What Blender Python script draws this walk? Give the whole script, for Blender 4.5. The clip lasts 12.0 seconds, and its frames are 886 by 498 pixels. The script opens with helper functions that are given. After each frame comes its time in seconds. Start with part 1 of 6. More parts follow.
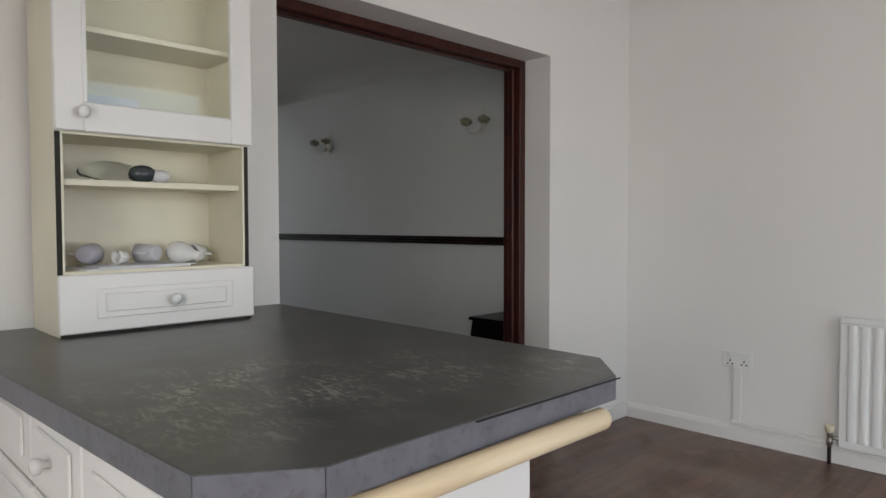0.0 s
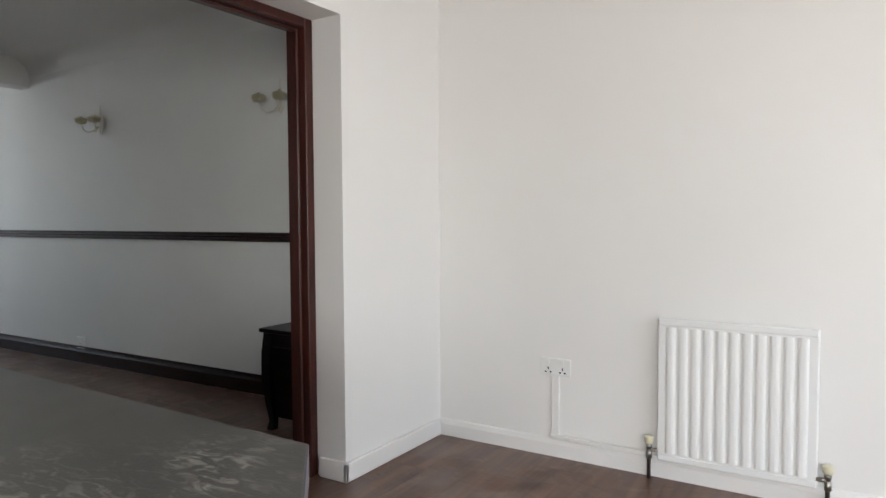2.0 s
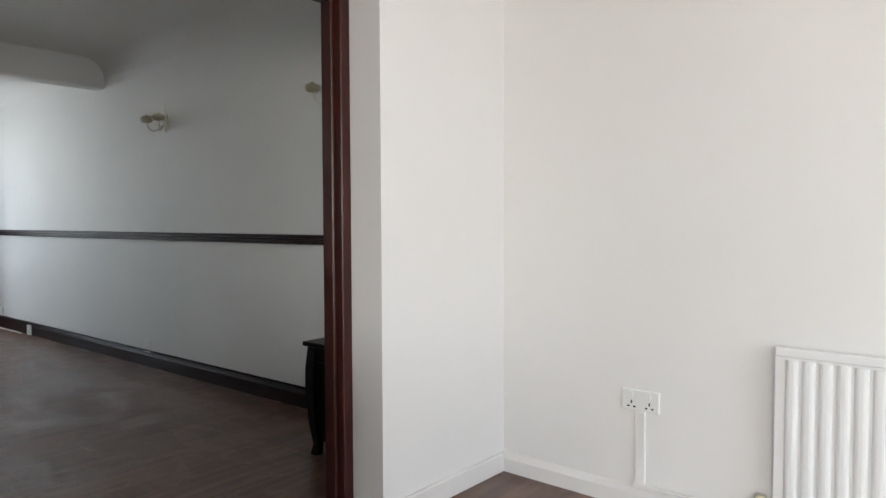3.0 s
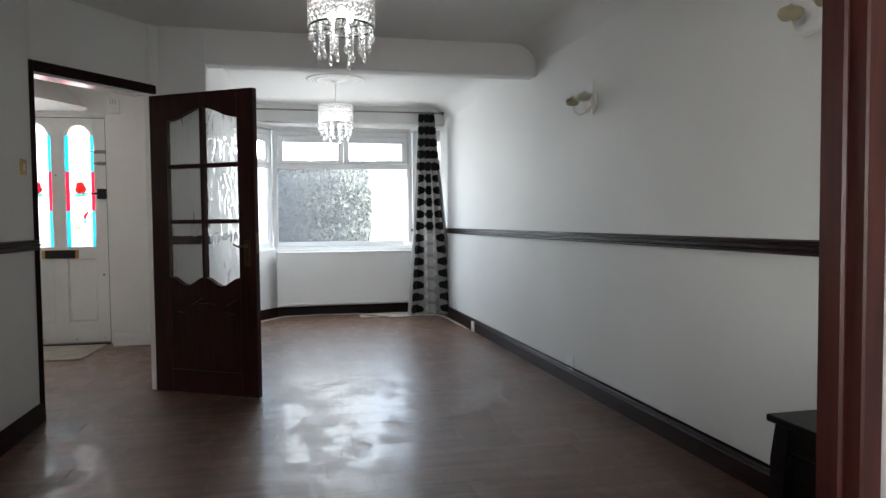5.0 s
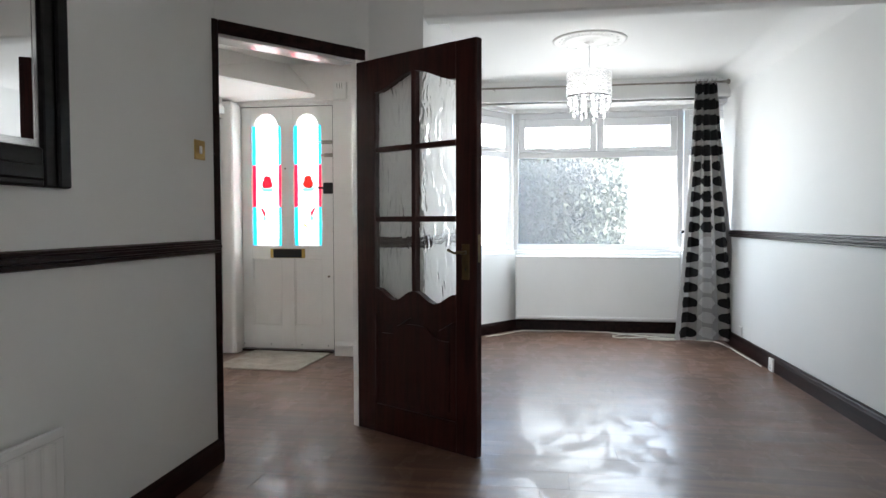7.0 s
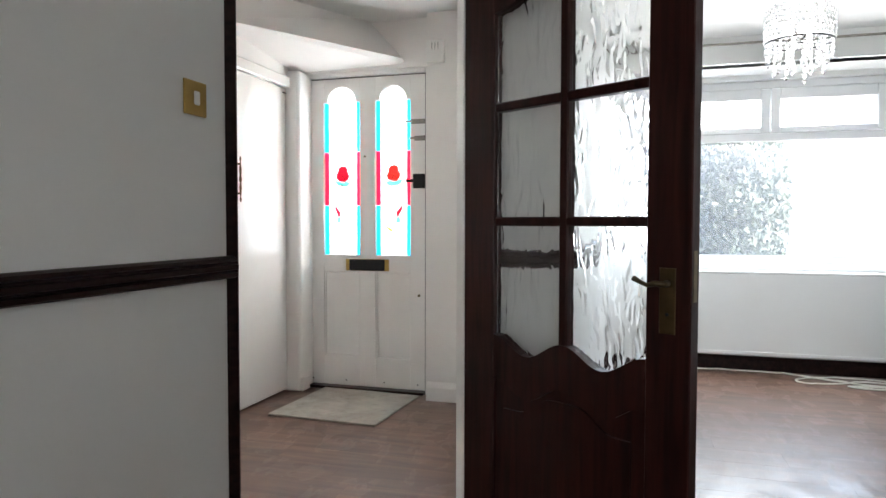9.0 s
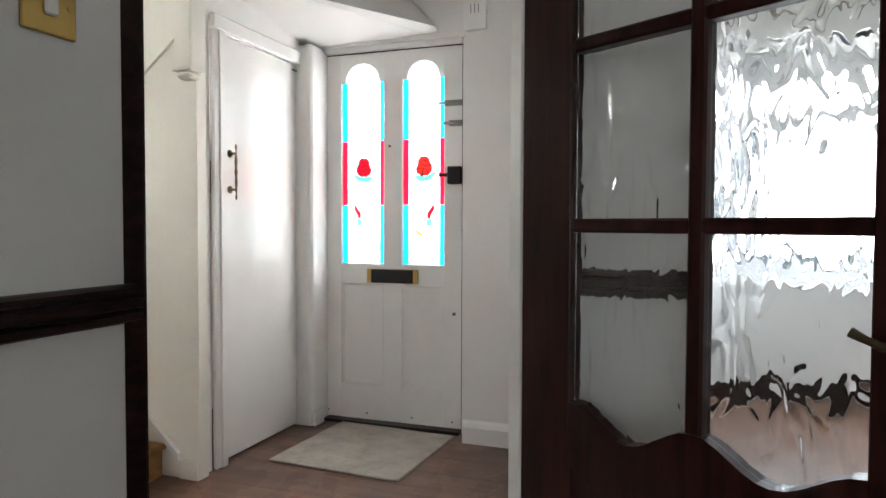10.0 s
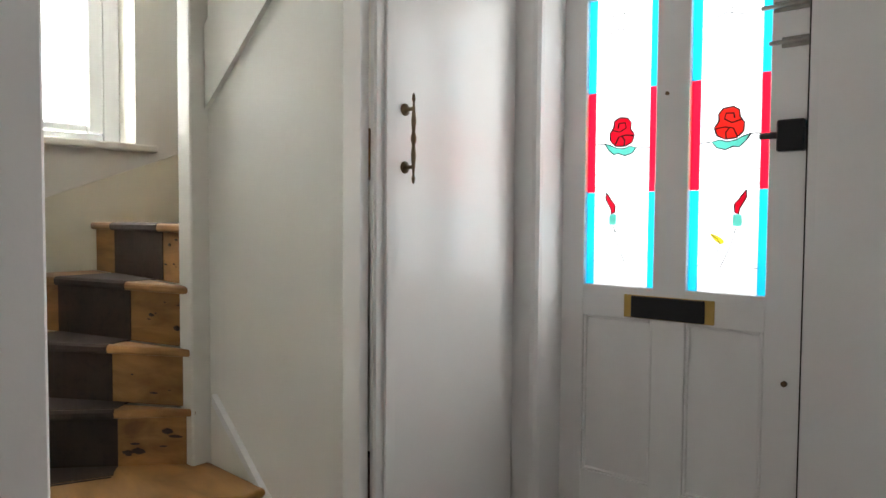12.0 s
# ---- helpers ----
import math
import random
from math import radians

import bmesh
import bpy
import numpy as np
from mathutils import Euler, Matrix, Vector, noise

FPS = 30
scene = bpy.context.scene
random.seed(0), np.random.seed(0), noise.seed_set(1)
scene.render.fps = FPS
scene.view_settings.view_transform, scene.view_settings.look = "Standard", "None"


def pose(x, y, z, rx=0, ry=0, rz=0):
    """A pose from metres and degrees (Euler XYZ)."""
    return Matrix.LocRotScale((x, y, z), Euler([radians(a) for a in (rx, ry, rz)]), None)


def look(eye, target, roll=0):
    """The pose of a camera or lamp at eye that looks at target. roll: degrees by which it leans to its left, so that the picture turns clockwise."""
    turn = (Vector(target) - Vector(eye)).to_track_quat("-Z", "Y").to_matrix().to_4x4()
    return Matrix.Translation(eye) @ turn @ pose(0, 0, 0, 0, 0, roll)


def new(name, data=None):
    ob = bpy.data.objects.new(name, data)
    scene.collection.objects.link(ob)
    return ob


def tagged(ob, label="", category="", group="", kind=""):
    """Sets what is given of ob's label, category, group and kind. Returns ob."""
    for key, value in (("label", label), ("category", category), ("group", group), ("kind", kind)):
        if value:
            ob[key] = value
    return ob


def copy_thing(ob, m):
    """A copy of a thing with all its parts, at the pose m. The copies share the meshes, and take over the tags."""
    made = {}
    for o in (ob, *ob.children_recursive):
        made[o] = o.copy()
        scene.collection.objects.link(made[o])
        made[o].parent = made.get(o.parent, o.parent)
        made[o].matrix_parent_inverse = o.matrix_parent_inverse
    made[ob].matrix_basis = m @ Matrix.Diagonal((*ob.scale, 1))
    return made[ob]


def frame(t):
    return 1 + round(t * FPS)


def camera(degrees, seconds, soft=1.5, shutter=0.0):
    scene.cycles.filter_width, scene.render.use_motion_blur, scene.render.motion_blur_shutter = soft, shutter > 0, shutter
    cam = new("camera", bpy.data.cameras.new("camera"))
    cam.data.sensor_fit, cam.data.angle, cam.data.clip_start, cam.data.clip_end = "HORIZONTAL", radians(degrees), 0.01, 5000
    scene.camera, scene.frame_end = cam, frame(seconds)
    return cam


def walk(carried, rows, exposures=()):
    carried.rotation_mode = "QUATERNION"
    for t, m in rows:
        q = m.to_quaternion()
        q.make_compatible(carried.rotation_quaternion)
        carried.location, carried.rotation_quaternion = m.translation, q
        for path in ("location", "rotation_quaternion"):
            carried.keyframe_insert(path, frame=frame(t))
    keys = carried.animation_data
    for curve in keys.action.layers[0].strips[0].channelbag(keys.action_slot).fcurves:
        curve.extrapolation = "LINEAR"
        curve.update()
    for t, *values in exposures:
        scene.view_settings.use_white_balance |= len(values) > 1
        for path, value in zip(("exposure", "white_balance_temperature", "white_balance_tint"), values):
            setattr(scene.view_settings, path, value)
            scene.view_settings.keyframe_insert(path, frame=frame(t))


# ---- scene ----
cam = camera(67.2, 12.0)
PATH = [
    (0, (0.2, 1.299, 1.137), (-1.224, 2.702, 1.062), -0.1),
    (0.5, (0.214, 1.356, 1.148), (-0.978, 2.96, 1.062), -0.1),
    (1, (0.178, 1.52, 1.15), (-0.867, 3.223, 1.053), -0.2),
    (1.5, (0.128, 1.692, 1.141), (-0.913, 3.398, 1.042), -0.3),
    (2, (0.017, 1.898, 1.135), (-1.041, 3.592, 1.04), -0.3),
    (2.5, (-0.057, 2.092, 1.136), (-1.149, 3.765, 1.036), -0.3),
    (3, (-0.121, 2.381, 1.127), (-1.411, 3.907, 1.041), -0.2),
    (3.2, (-0.199, 2.417, 1.146), (-1.604, 3.838, 1.055), -0.5),
    (3.5, (-0.298, 2.52, 1.131), (-1.84, 3.791, 1.04), -0.2),
    (3.7, (-0.355, 2.579, 1.131), (-1.986, 3.733, 1.046), -0.4),
    (5.3, (-1.179, 3.081, 1.129), (-3.151, 3.399, 1.042), -0.4),
    (5.5, (-1.313, 3.102, 1.138), (-3.294, 3.365, 1.051), -0.3),
    (6, (-1.62, 3.139, 1.129), (-3.615, 3.253, 1.045), -0.2),
    (6.5, (-1.938, 3.15, 1.126), (-3.931, 3.007, 1.042), -0.3),
    (7, (-2.271, 3.079, 1.128), (-4.247, 2.778, 1.045), -0.1),
    (7.2, (-2.394, 3.061, 1.136), (-4.363, 2.723, 1.047), -0.0),
    (8.8, (-3.47, 2.687, 1.142), (-5.391, 2.133, 1.067), 0.1),
    (9, (-3.599, 2.639, 1.133), (-5.517, 2.076, 1.057), 0.1),
    (9.5, (-3.964, 2.521, 1.15), (-5.87, 1.917, 1.076), 0.1),
    (10, (-4.335, 2.400, 1.139), (-6.220, 1.733, 1.069), 0.2),
    (10.5, (-4.646, 2.281, 1.14), (-6.515, 1.571, 1.07), 0.3),
    (10.8, (-4.905, 2.189, 1.151), (-6.736, 1.388, 1.078), 0.1),
    (11, (-5.004, 2.138, 1.139), (-6.782, 1.224, 1.074), -0.0),
    (11.4, (-5.24, 1.987, 1.12), (-6.912, 0.892, 1.064), 0.2),
    (11.5, (-5.281, 1.954, 1.139), (-6.935, 0.832, 1.071), 0.2),
    (11.8, (-5.47, 1.834, 1.153), (-7.035, 0.592, 1.073), 0.3),
    (12, (-5.558, 1.751, 1.149), (-7.085, 0.462, 1.064), 0.4),
]

EXPOSURES = [(0.0, 1.02), (0.5, 1.46), (1.0, 1.67), (2.5, 1.76), (3.7, 1.97), (5.3, 2.12), (6.3, 2.44), (7.0, 2.55), (9.0, 2.80), (9.5, 2.80), (10.0, 2.63), (10.5, 2.46), (11.0, 2.36), (11.5, 2.16), (12.0, 2.02)]
walk(cam, [(t, look(eye, target, roll)) for t, eye, target, roll in PATH], EXPOSURES)
SKY, GARDEN, LAMP, BAYLIGHT, STAIRLIGHT, DOORLIGHT = 0.15, 40.0, 0.4, 7.5, 13.0, 4.9

# ---- world and sun ----
world = bpy.data.worlds.new("sky")
scene.world = world
world.use_nodes = True
wn = world.node_tree.nodes
sky = wn.new("ShaderNodeTexSky")
sky.sky_type, sky.sun_disc = "NISHITA", False
sky.sun_elevation, sky.sun_rotation = radians(48), radians(20)
wn["Background"].inputs["Strength"].default_value = SKY
world.node_tree.links.new(sky.outputs[0], wn["Background"].inputs["Color"])
sun = new("sun", bpy.data.lights.new("sun", "SUN"))
sun.data.energy, sun.data.angle, sun.data.color = 5.0, radians(0.5), (1.0, 0.95, 0.87)
sun.matrix_basis = look((6, 16, 20), (0, 0, 0))


def area_lamp(name, eye, target, w, h, energy, colour):
    lamp = new(name, bpy.data.lights.new(name, "AREA"))
    lamp.data.shape, lamp.data.size, lamp.data.size_y = "RECTANGLE", w, h
    lamp.data.energy, lamp.data.color = energy, colour
    lamp.matrix_basis = look(eye, target)
    return lamp


def point_lamp(name, at, energy, colour, size):
    lamp = new(name, bpy.data.lights.new(name, "POINT"))
    lamp.data.energy, lamp.data.color, lamp.data.shadow_soft_size = energy, colour, size
    lamp.matrix_basis = pose(*at)
    return lamp


# daylight in openings of assumed, unseen windows: garden's behind the walk, kitchen's beside it
area_lamp("garden_window_light", (2.62, 2.9, 1.15), (0.4, 2.9, -1.0), 2.3, 1.6, GARDEN * 0.36, (0.93, 0.97, 1.0))
area_lamp("kitchen_window_light", (1.2, -0.72, 1.4), (1.0, 1.5, -0.9), 1.7, 1.05, GARDEN * 0.78, (1.0, 0.98, 0.94)).data.spread = radians(150)
# daylight in the openings of the bay's top lights, the stair window and the front door's glass
area_lamp("bay_top_light", (-9.42, 3.42, 1.985), (-7.6, 3.42, 0.3), 1.2, 0.3, BAYLIGHT * 0.4, (0.93, 0.97, 1.0))
area_lamp("bay_window_light", (-9.06, 3.58, 1.33), (-7.4, 3.58, 0.55), 1.5, 0.9, BAYLIGHT * 0.72, (0.84, 0.93, 1.0))
area_lamp("bay_side_light", (-9.20, 2.50, 1.985), (-7.0, 4.3, 1.2), 0.42, 0.3, BAYLIGHT * 0.1, (0.93, 0.97, 1.0))
area_lamp("stair_window_light", (-6.45, -1.47, 1.87), (-6.45, 0.5, 1.4), 0.75, 0.75, STAIRLIGHT, (1.0, 0.965, 0.91))
area_lamp("door_glass_light", (-7.92, 0.86, 1.5), (-6.0, 0.9, 1.3), 0.66, 1.15, DOORLIGHT, (1.0, 0.985, 0.96))


# ---- materials ----
def material(name, colour, rough=0.5, metal=0.0, vary=0.06, scale=6.0, bump=0.05, bump_scale=120.0, clear=0.0, spec=0.5, stretch=(1, 1, 1), stain=0.0):
    """Paint, plaster, metal or cloth: colour varied at two scales, and fine relief."""
    m = bpy.data.materials.new(name)
    m.use_nodes = True
    n, k = m.node_tree.nodes, m.node_tree.links
    b = n["Principled BSDF"]
    b.inputs["Roughness"].default_value, b.inputs["Metallic"].default_value = rough, metal
    b.inputs["Coat Weight"].default_value, b.inputs["Specular IOR Level"].default_value = clear, spec
    co, mp = n.new("ShaderNodeTexCoord"), n.new("ShaderNodeMapping")
    mp.inputs["Scale"].default_value = stretch
    k.new(co.outputs["Object"], mp.inputs["Vector"])
    big, fine = n.new("ShaderNodeTexNoise"), n.new("ShaderNodeTexNoise")
    big.inputs["Scale"].default_value, big.inputs["Detail"].default_value = scale, 6
    fine.inputs["Scale"].default_value, fine.inputs["Detail"].default_value = bump_scale, 4
    k.new(mp.outputs[0], big.inputs["Vector"])
    k.new(mp.outputs[0], fine.inputs["Vector"])
    ramp = n.new("ShaderNodeValToRGB")
    lo, hi = [c * (1 - vary) for c in colour], [min(1, c * (1 + vary)) for c in colour]
    ramp.color_ramp.elements[0].position, ramp.color_ramp.elements[0].color = 0.3, (*lo, 1)
    ramp.color_ramp.elements[1].position, ramp.color_ramp.elements[1].color = 0.7, (*hi, 1)
    k.new(big.outputs["Fac"], ramp.inputs[0])
    out = ramp.outputs[0]
    if stain:
        mix, spot, sr = n.new("ShaderNodeMix"), n.new("ShaderNodeTexNoise"), n.new("ShaderNodeValToRGB")
        mix.data_type, mix.blend_type = "RGBA", "MULTIPLY"
        spot.inputs["Scale"].default_value, spot.inputs["Detail"].default_value = scale * 4, 8
        sr.color_ramp.elements[0].position, sr.color_ramp.elements[1].position = 0.3, 0.45
        sr.color_ramp.elements[0].color = (1 - stain, 1 - stain * 1.1, 1 - stain * 1.2, 1)
        k.new(mp.outputs[0], spot.inputs["Vector"])
        k.new(spot.outputs["Fac"], sr.inputs[0])
        mix.inputs["Factor"].default_value = 1
        k.new(out, mix.inputs[6])
        k.new(sr.outputs[0], mix.inputs[7])
        out = mix.outputs[2]
    k.new(out, b.inputs["Base Color"])
    bp = n.new("ShaderNodeBump")
    bp.inputs["Strength"].default_value, bp.inputs["Distance"].default_value = bump, 0.004
    k.new(fine.outputs["Fac"], bp.inputs["Height"])
    k.new(bp.outputs[0], b.inputs["Normal"])
    return m


def wood(name, dark, light, rough=0.4, grain=(2, 30, 30), each=0.0, bump=0.12, clear=0.0, even=0.0, spec=0.5):
    """Timber with a grain along local x; each: how far pieces differ."""
    m = bpy.data.materials.new(name)
    m.use_nodes = True
    n, k = m.node_tree.nodes, m.node_tree.links
    b = n["Principled BSDF"]
    co, mp, info = n.new("ShaderNodeTexCoord"), n.new("ShaderNodeMapping"), n.new("ShaderNodeObjectInfo")
    mp.inputs["Scale"].default_value = grain
    k.new(co.outputs["Object"], mp.inputs["Vector"])
    off = n.new("ShaderNodeMath")
    off.operation = "MULTIPLY"
    off.inputs[1].default_value = 37.0 if each else 0.0
    k.new(info.outputs["Random"], off.inputs[0])
    k.new(off.outputs[0], mp.inputs["Location"])
    g, f = n.new("ShaderNodeTexNoise"), n.new("ShaderNodeTexNoise")
    g.inputs["Scale"].default_value, g.inputs["Detail"].default_value, g.inputs["Distortion"].default_value = 1.0, 7, 0.6
    f.inputs["Scale"].default_value, f.inputs["Detail"].default_value = 6.0, 5
    k.new(mp.outputs[0], g.inputs["Vector"])
    k.new(mp.outputs[0], f.inputs["Vector"])
    ramp = n.new("ShaderNodeValToRGB")
    ramp.color_ramp.elements[0].position, ramp.color_ramp.elements[0].color = 0.32, (*dark, 1)
    ramp.color_ramp.elements[1].position, ramp.color_ramp.elements[1].color = 0.68, (*light, 1)
    k.new(g.outputs["Fac"], ramp.inputs[0])
    hsv = n.new("ShaderNodeHueSaturation")
    val = n.new("ShaderNodeMapRange")
    val.inputs["To Min"].default_value, val.inputs["To Max"].default_value = 1 - each, 1 + each
    k.new(info.outputs["Random"], val.inputs["Value"])
    k.new(val.outputs[0], hsv.inputs["Value"])
    k.new(ramp.outputs[0], hsv.inputs["Color"])
    k.new(hsv.outputs[0], b.inputs["Base Color"])
    b.inputs["Specular IOR Level"].default_value = spec
    rr = n.new("ShaderNodeMapRange")
    rr.inputs["To Min"].default_value, rr.inputs["To Max"].default_value = rough * (1 - (even or 0.25)), rough * (1 + (even or 0.3))
    wide = n.new("ShaderNodeTexNoise")
    wide.inputs["Scale"].default_value, wide.inputs["Detail"].default_value = 3.0, 2
    geo = n.new("ShaderNodeNewGeometry")
    k.new(geo.outputs["Position"], wide.inputs["Vector"])
    k.new(wide.outputs["Fac"], rr.inputs["Value"])
    k.new(rr.outputs[0], b.inputs["Roughness"])
    b.inputs["Coat Weight"].default_value, b.inputs["Coat Roughness"].default_value = clear, 0.15
    bp = n.new("ShaderNodeBump")
    bp.inputs["Strength"].default_value, bp.inputs["Distance"].default_value = bump, 0.003
    if bump:
        k.new(f.outputs["Fac"], bp.inputs["Height"])
        k.new(bp.outputs[0], b.inputs["Normal"])
    return m


def glass(name, colour=(1, 1, 1), rough=0.0, ripple=0.0, scale=(20, 20, 20), ior=1.45, detail=1.5):
    """Clear, rippled or tinted glass."""
    m = bpy.data.materials.new(name)
    m.use_nodes = True
    n, k = m.node_tree.nodes, m.node_tree.links
    b = n["Principled BSDF"]
    b.inputs["Base Color"].default_value = (*colour, 1)
    b.inputs["Roughness"].default_value, b.inputs["IOR"].default_value = rough, ior
    b.inputs["Transmission Weight"].default_value = 1.0
    if ripple:
        co, mp, t = n.new("ShaderNodeTexCoord"), n.new("ShaderNodeMapping"), n.new("ShaderNodeTexNoise")
        mp.inputs["Scale"].default_value = scale
        t.inputs["Scale"].default_value, t.inputs["Detail"].default_value, t.inputs["Distortion"].default_value = 1.0, detail, 1.0
        k.new(co.outputs["Object"], mp.inputs["Vector"])
        k.new(mp.outputs[0], t.inputs["Vector"])
        bp = n.new("ShaderNodeBump")
        bp.inputs["Strength"].default_value, bp.inputs["Distance"].default_value = ripple, 0.02
        k.new(t.outputs["Fac"], bp.inputs["Height"])
        k.new(bp.outputs[0], b.inputs["Normal"])
    return m


def hazed_glass(name, veil):
    """Window glass; a scattering white veil imitates the glare of outdoor light."""
    m = glass(name, ior=1.12)
    n, k = m.node_tree.nodes, m.node_tree.links
    tr, mix, t, r = n.new("ShaderNodeBsdfTranslucent"), n.new("ShaderNodeMixShader"), n.new("ShaderNodeTexNoise"), n.new("ShaderNodeMapRange")
    tr.inputs["Color"].default_value = (0.9, 0.92, 0.95, 1)
    t.inputs["Scale"].default_value, t.inputs["Detail"].default_value = 3.0, 6
    r.inputs["To Min"].default_value, r.inputs["To Max"].default_value = veil * 0.6, veil * 1.4
    k.new(t.outputs["Fac"], r.inputs["Value"])
    k.new(r.outputs[0], mix.inputs[0])
    k.new(n["Principled BSDF"].outputs[0], mix.inputs[1])
    k.new(tr.outputs[0], mix.inputs[2])
    k.new(mix.outputs[0], n["Material Output"].inputs["Surface"])
    return m


def stained(name, colour):
    """Obscured window glass that scatters the daylight behind it."""
    m = bpy.data.materials.new(name)
    m.use_nodes = True
    n, k = m.node_tree.nodes, m.node_tree.links
    b, out = n["Principled BSDF"], n["Material Output"]
    b.inputs["Base Color"].default_value, b.inputs["Roughness"].default_value = (*colour, 1), 0.12
    tr, mix = n.new("ShaderNodeBsdfTranslucent"), n.new("ShaderNodeMixShader")
    tr.inputs["Color"].default_value = (*colour, 1)
    t = n.new("ShaderNodeTexNoise")
    t.inputs["Scale"].default_value = 60
    bp = n.new("ShaderNodeBump")
    bp.inputs["Strength"].default_value = 0.3
    k.new(t.outputs["Fac"], bp.inputs["Height"])
    k.new(bp.outputs[0], b.inputs["Normal"])
    mix.inputs[0].default_value = 0.85
    k.new(b.outputs[0], mix.inputs[1])
    k.new(tr.outputs[0], mix.inputs[2])
    k.new(mix.outputs[0], out.inputs["Surface"])
    return m


def lit(name, colour, strength):
    m = bpy.data.materials.new(name)
    m.use_nodes = True
    b = m.node_tree.nodes["Principled BSDF"]
    b.inputs["Emission Color"].default_value, b.inputs["Emission Strength"].default_value = (*colour, 1), strength
    return m


def worn_laminate():
    """Walnut laminate whose lacquer is worn through in patches and slightly uneven."""
    m = wood("walnut_laminate", (0.092, 0.048, 0.033), (0.172, 0.096, 0.065), 0.40, (1.3, 17, 17), each=0.05, bump=0.0, clear=0.5, even=0.15, spec=0.3)
    n, k = m.node_tree.nodes, m.node_tree.links
    b = n["Principled BSDF"]
    geo, mp = n.new("ShaderNodeNewGeometry"), n.new("ShaderNodeMapping")
    mp.inputs["Scale"].default_value = (2.2, 3.8, 1.0)
    k.new(geo.outputs["Position"], mp.inputs["Vector"])
    cells, rub, wave = n.new("ShaderNodeTexVoronoi"), n.new("ShaderNodeTexNoise"), n.new("ShaderNodeTexNoise")
    cells.distance, cells.inputs["Scale"].default_value = "CHEBYCHEV", 2.3
    rub.inputs["Scale"].default_value, rub.inputs["Detail"].default_value, rub.inputs["Distortion"].default_value = 1.5, 7, 0.8
    wave.inputs["Scale"].default_value, wave.inputs["Detail"].default_value = 2.2, 4
    warp = n.new("ShaderNodeVectorMath")
    warp.operation = "MULTIPLY_ADD"
    warp.inputs[1].default_value = (0.35, 0.35, 0.35)
    k.new(rub.outputs["Color"], warp.inputs[0])
    k.new(mp.outputs[0], warp.inputs[2])
    k.new(warp.outputs[0], cells.inputs["Vector"])
    for t in (rub, wave):
        k.new(mp.outputs[0], t.inputs["Vector"])
    grey, half, add = n.new("ShaderNodeSeparateColor"), n.new("ShaderNodeMath"), n.new("ShaderNodeMath")
    k.new(cells.outputs["Color"], grey.inputs[0])
    half.operation, half.inputs[1].default_value = "MULTIPLY", 0.32
    add.operation = "ADD"
    k.new(grey.outputs[0], half.inputs[0])
    k.new(half.outputs[0], add.inputs[0])
    k.new(rub.outputs["Fac"], add.inputs[1])
    for lo, hi, socket_name in ((0.05, 0.42, "Coat Weight"), (0.32, 0.19, "Coat Roughness")):
        r = n.new("ShaderNodeMapRange")
        r.inputs["From Min"].default_value, r.inputs["From Max"].default_value = 0.54, 0.74
        r.inputs["To Min"].default_value, r.inputs["To Max"].default_value = lo, hi
        k.new(add.outputs[0], r.inputs["Value"])
        k.new(r.outputs[0], b.inputs[socket_name])
    bp = n.new("ShaderNodeBump")
    bp.inputs["Strength"].default_value, bp.inputs["Distance"].default_value = 0.07, 0.012
    k.new(wave.outputs["Fac"], bp.inputs["Height"])
    k.new(bp.outputs[0], b.inputs["Coat Normal"])
    k.new(bp.outputs[0], b.inputs["Normal"])
    return m


CT_TOP = 0.862


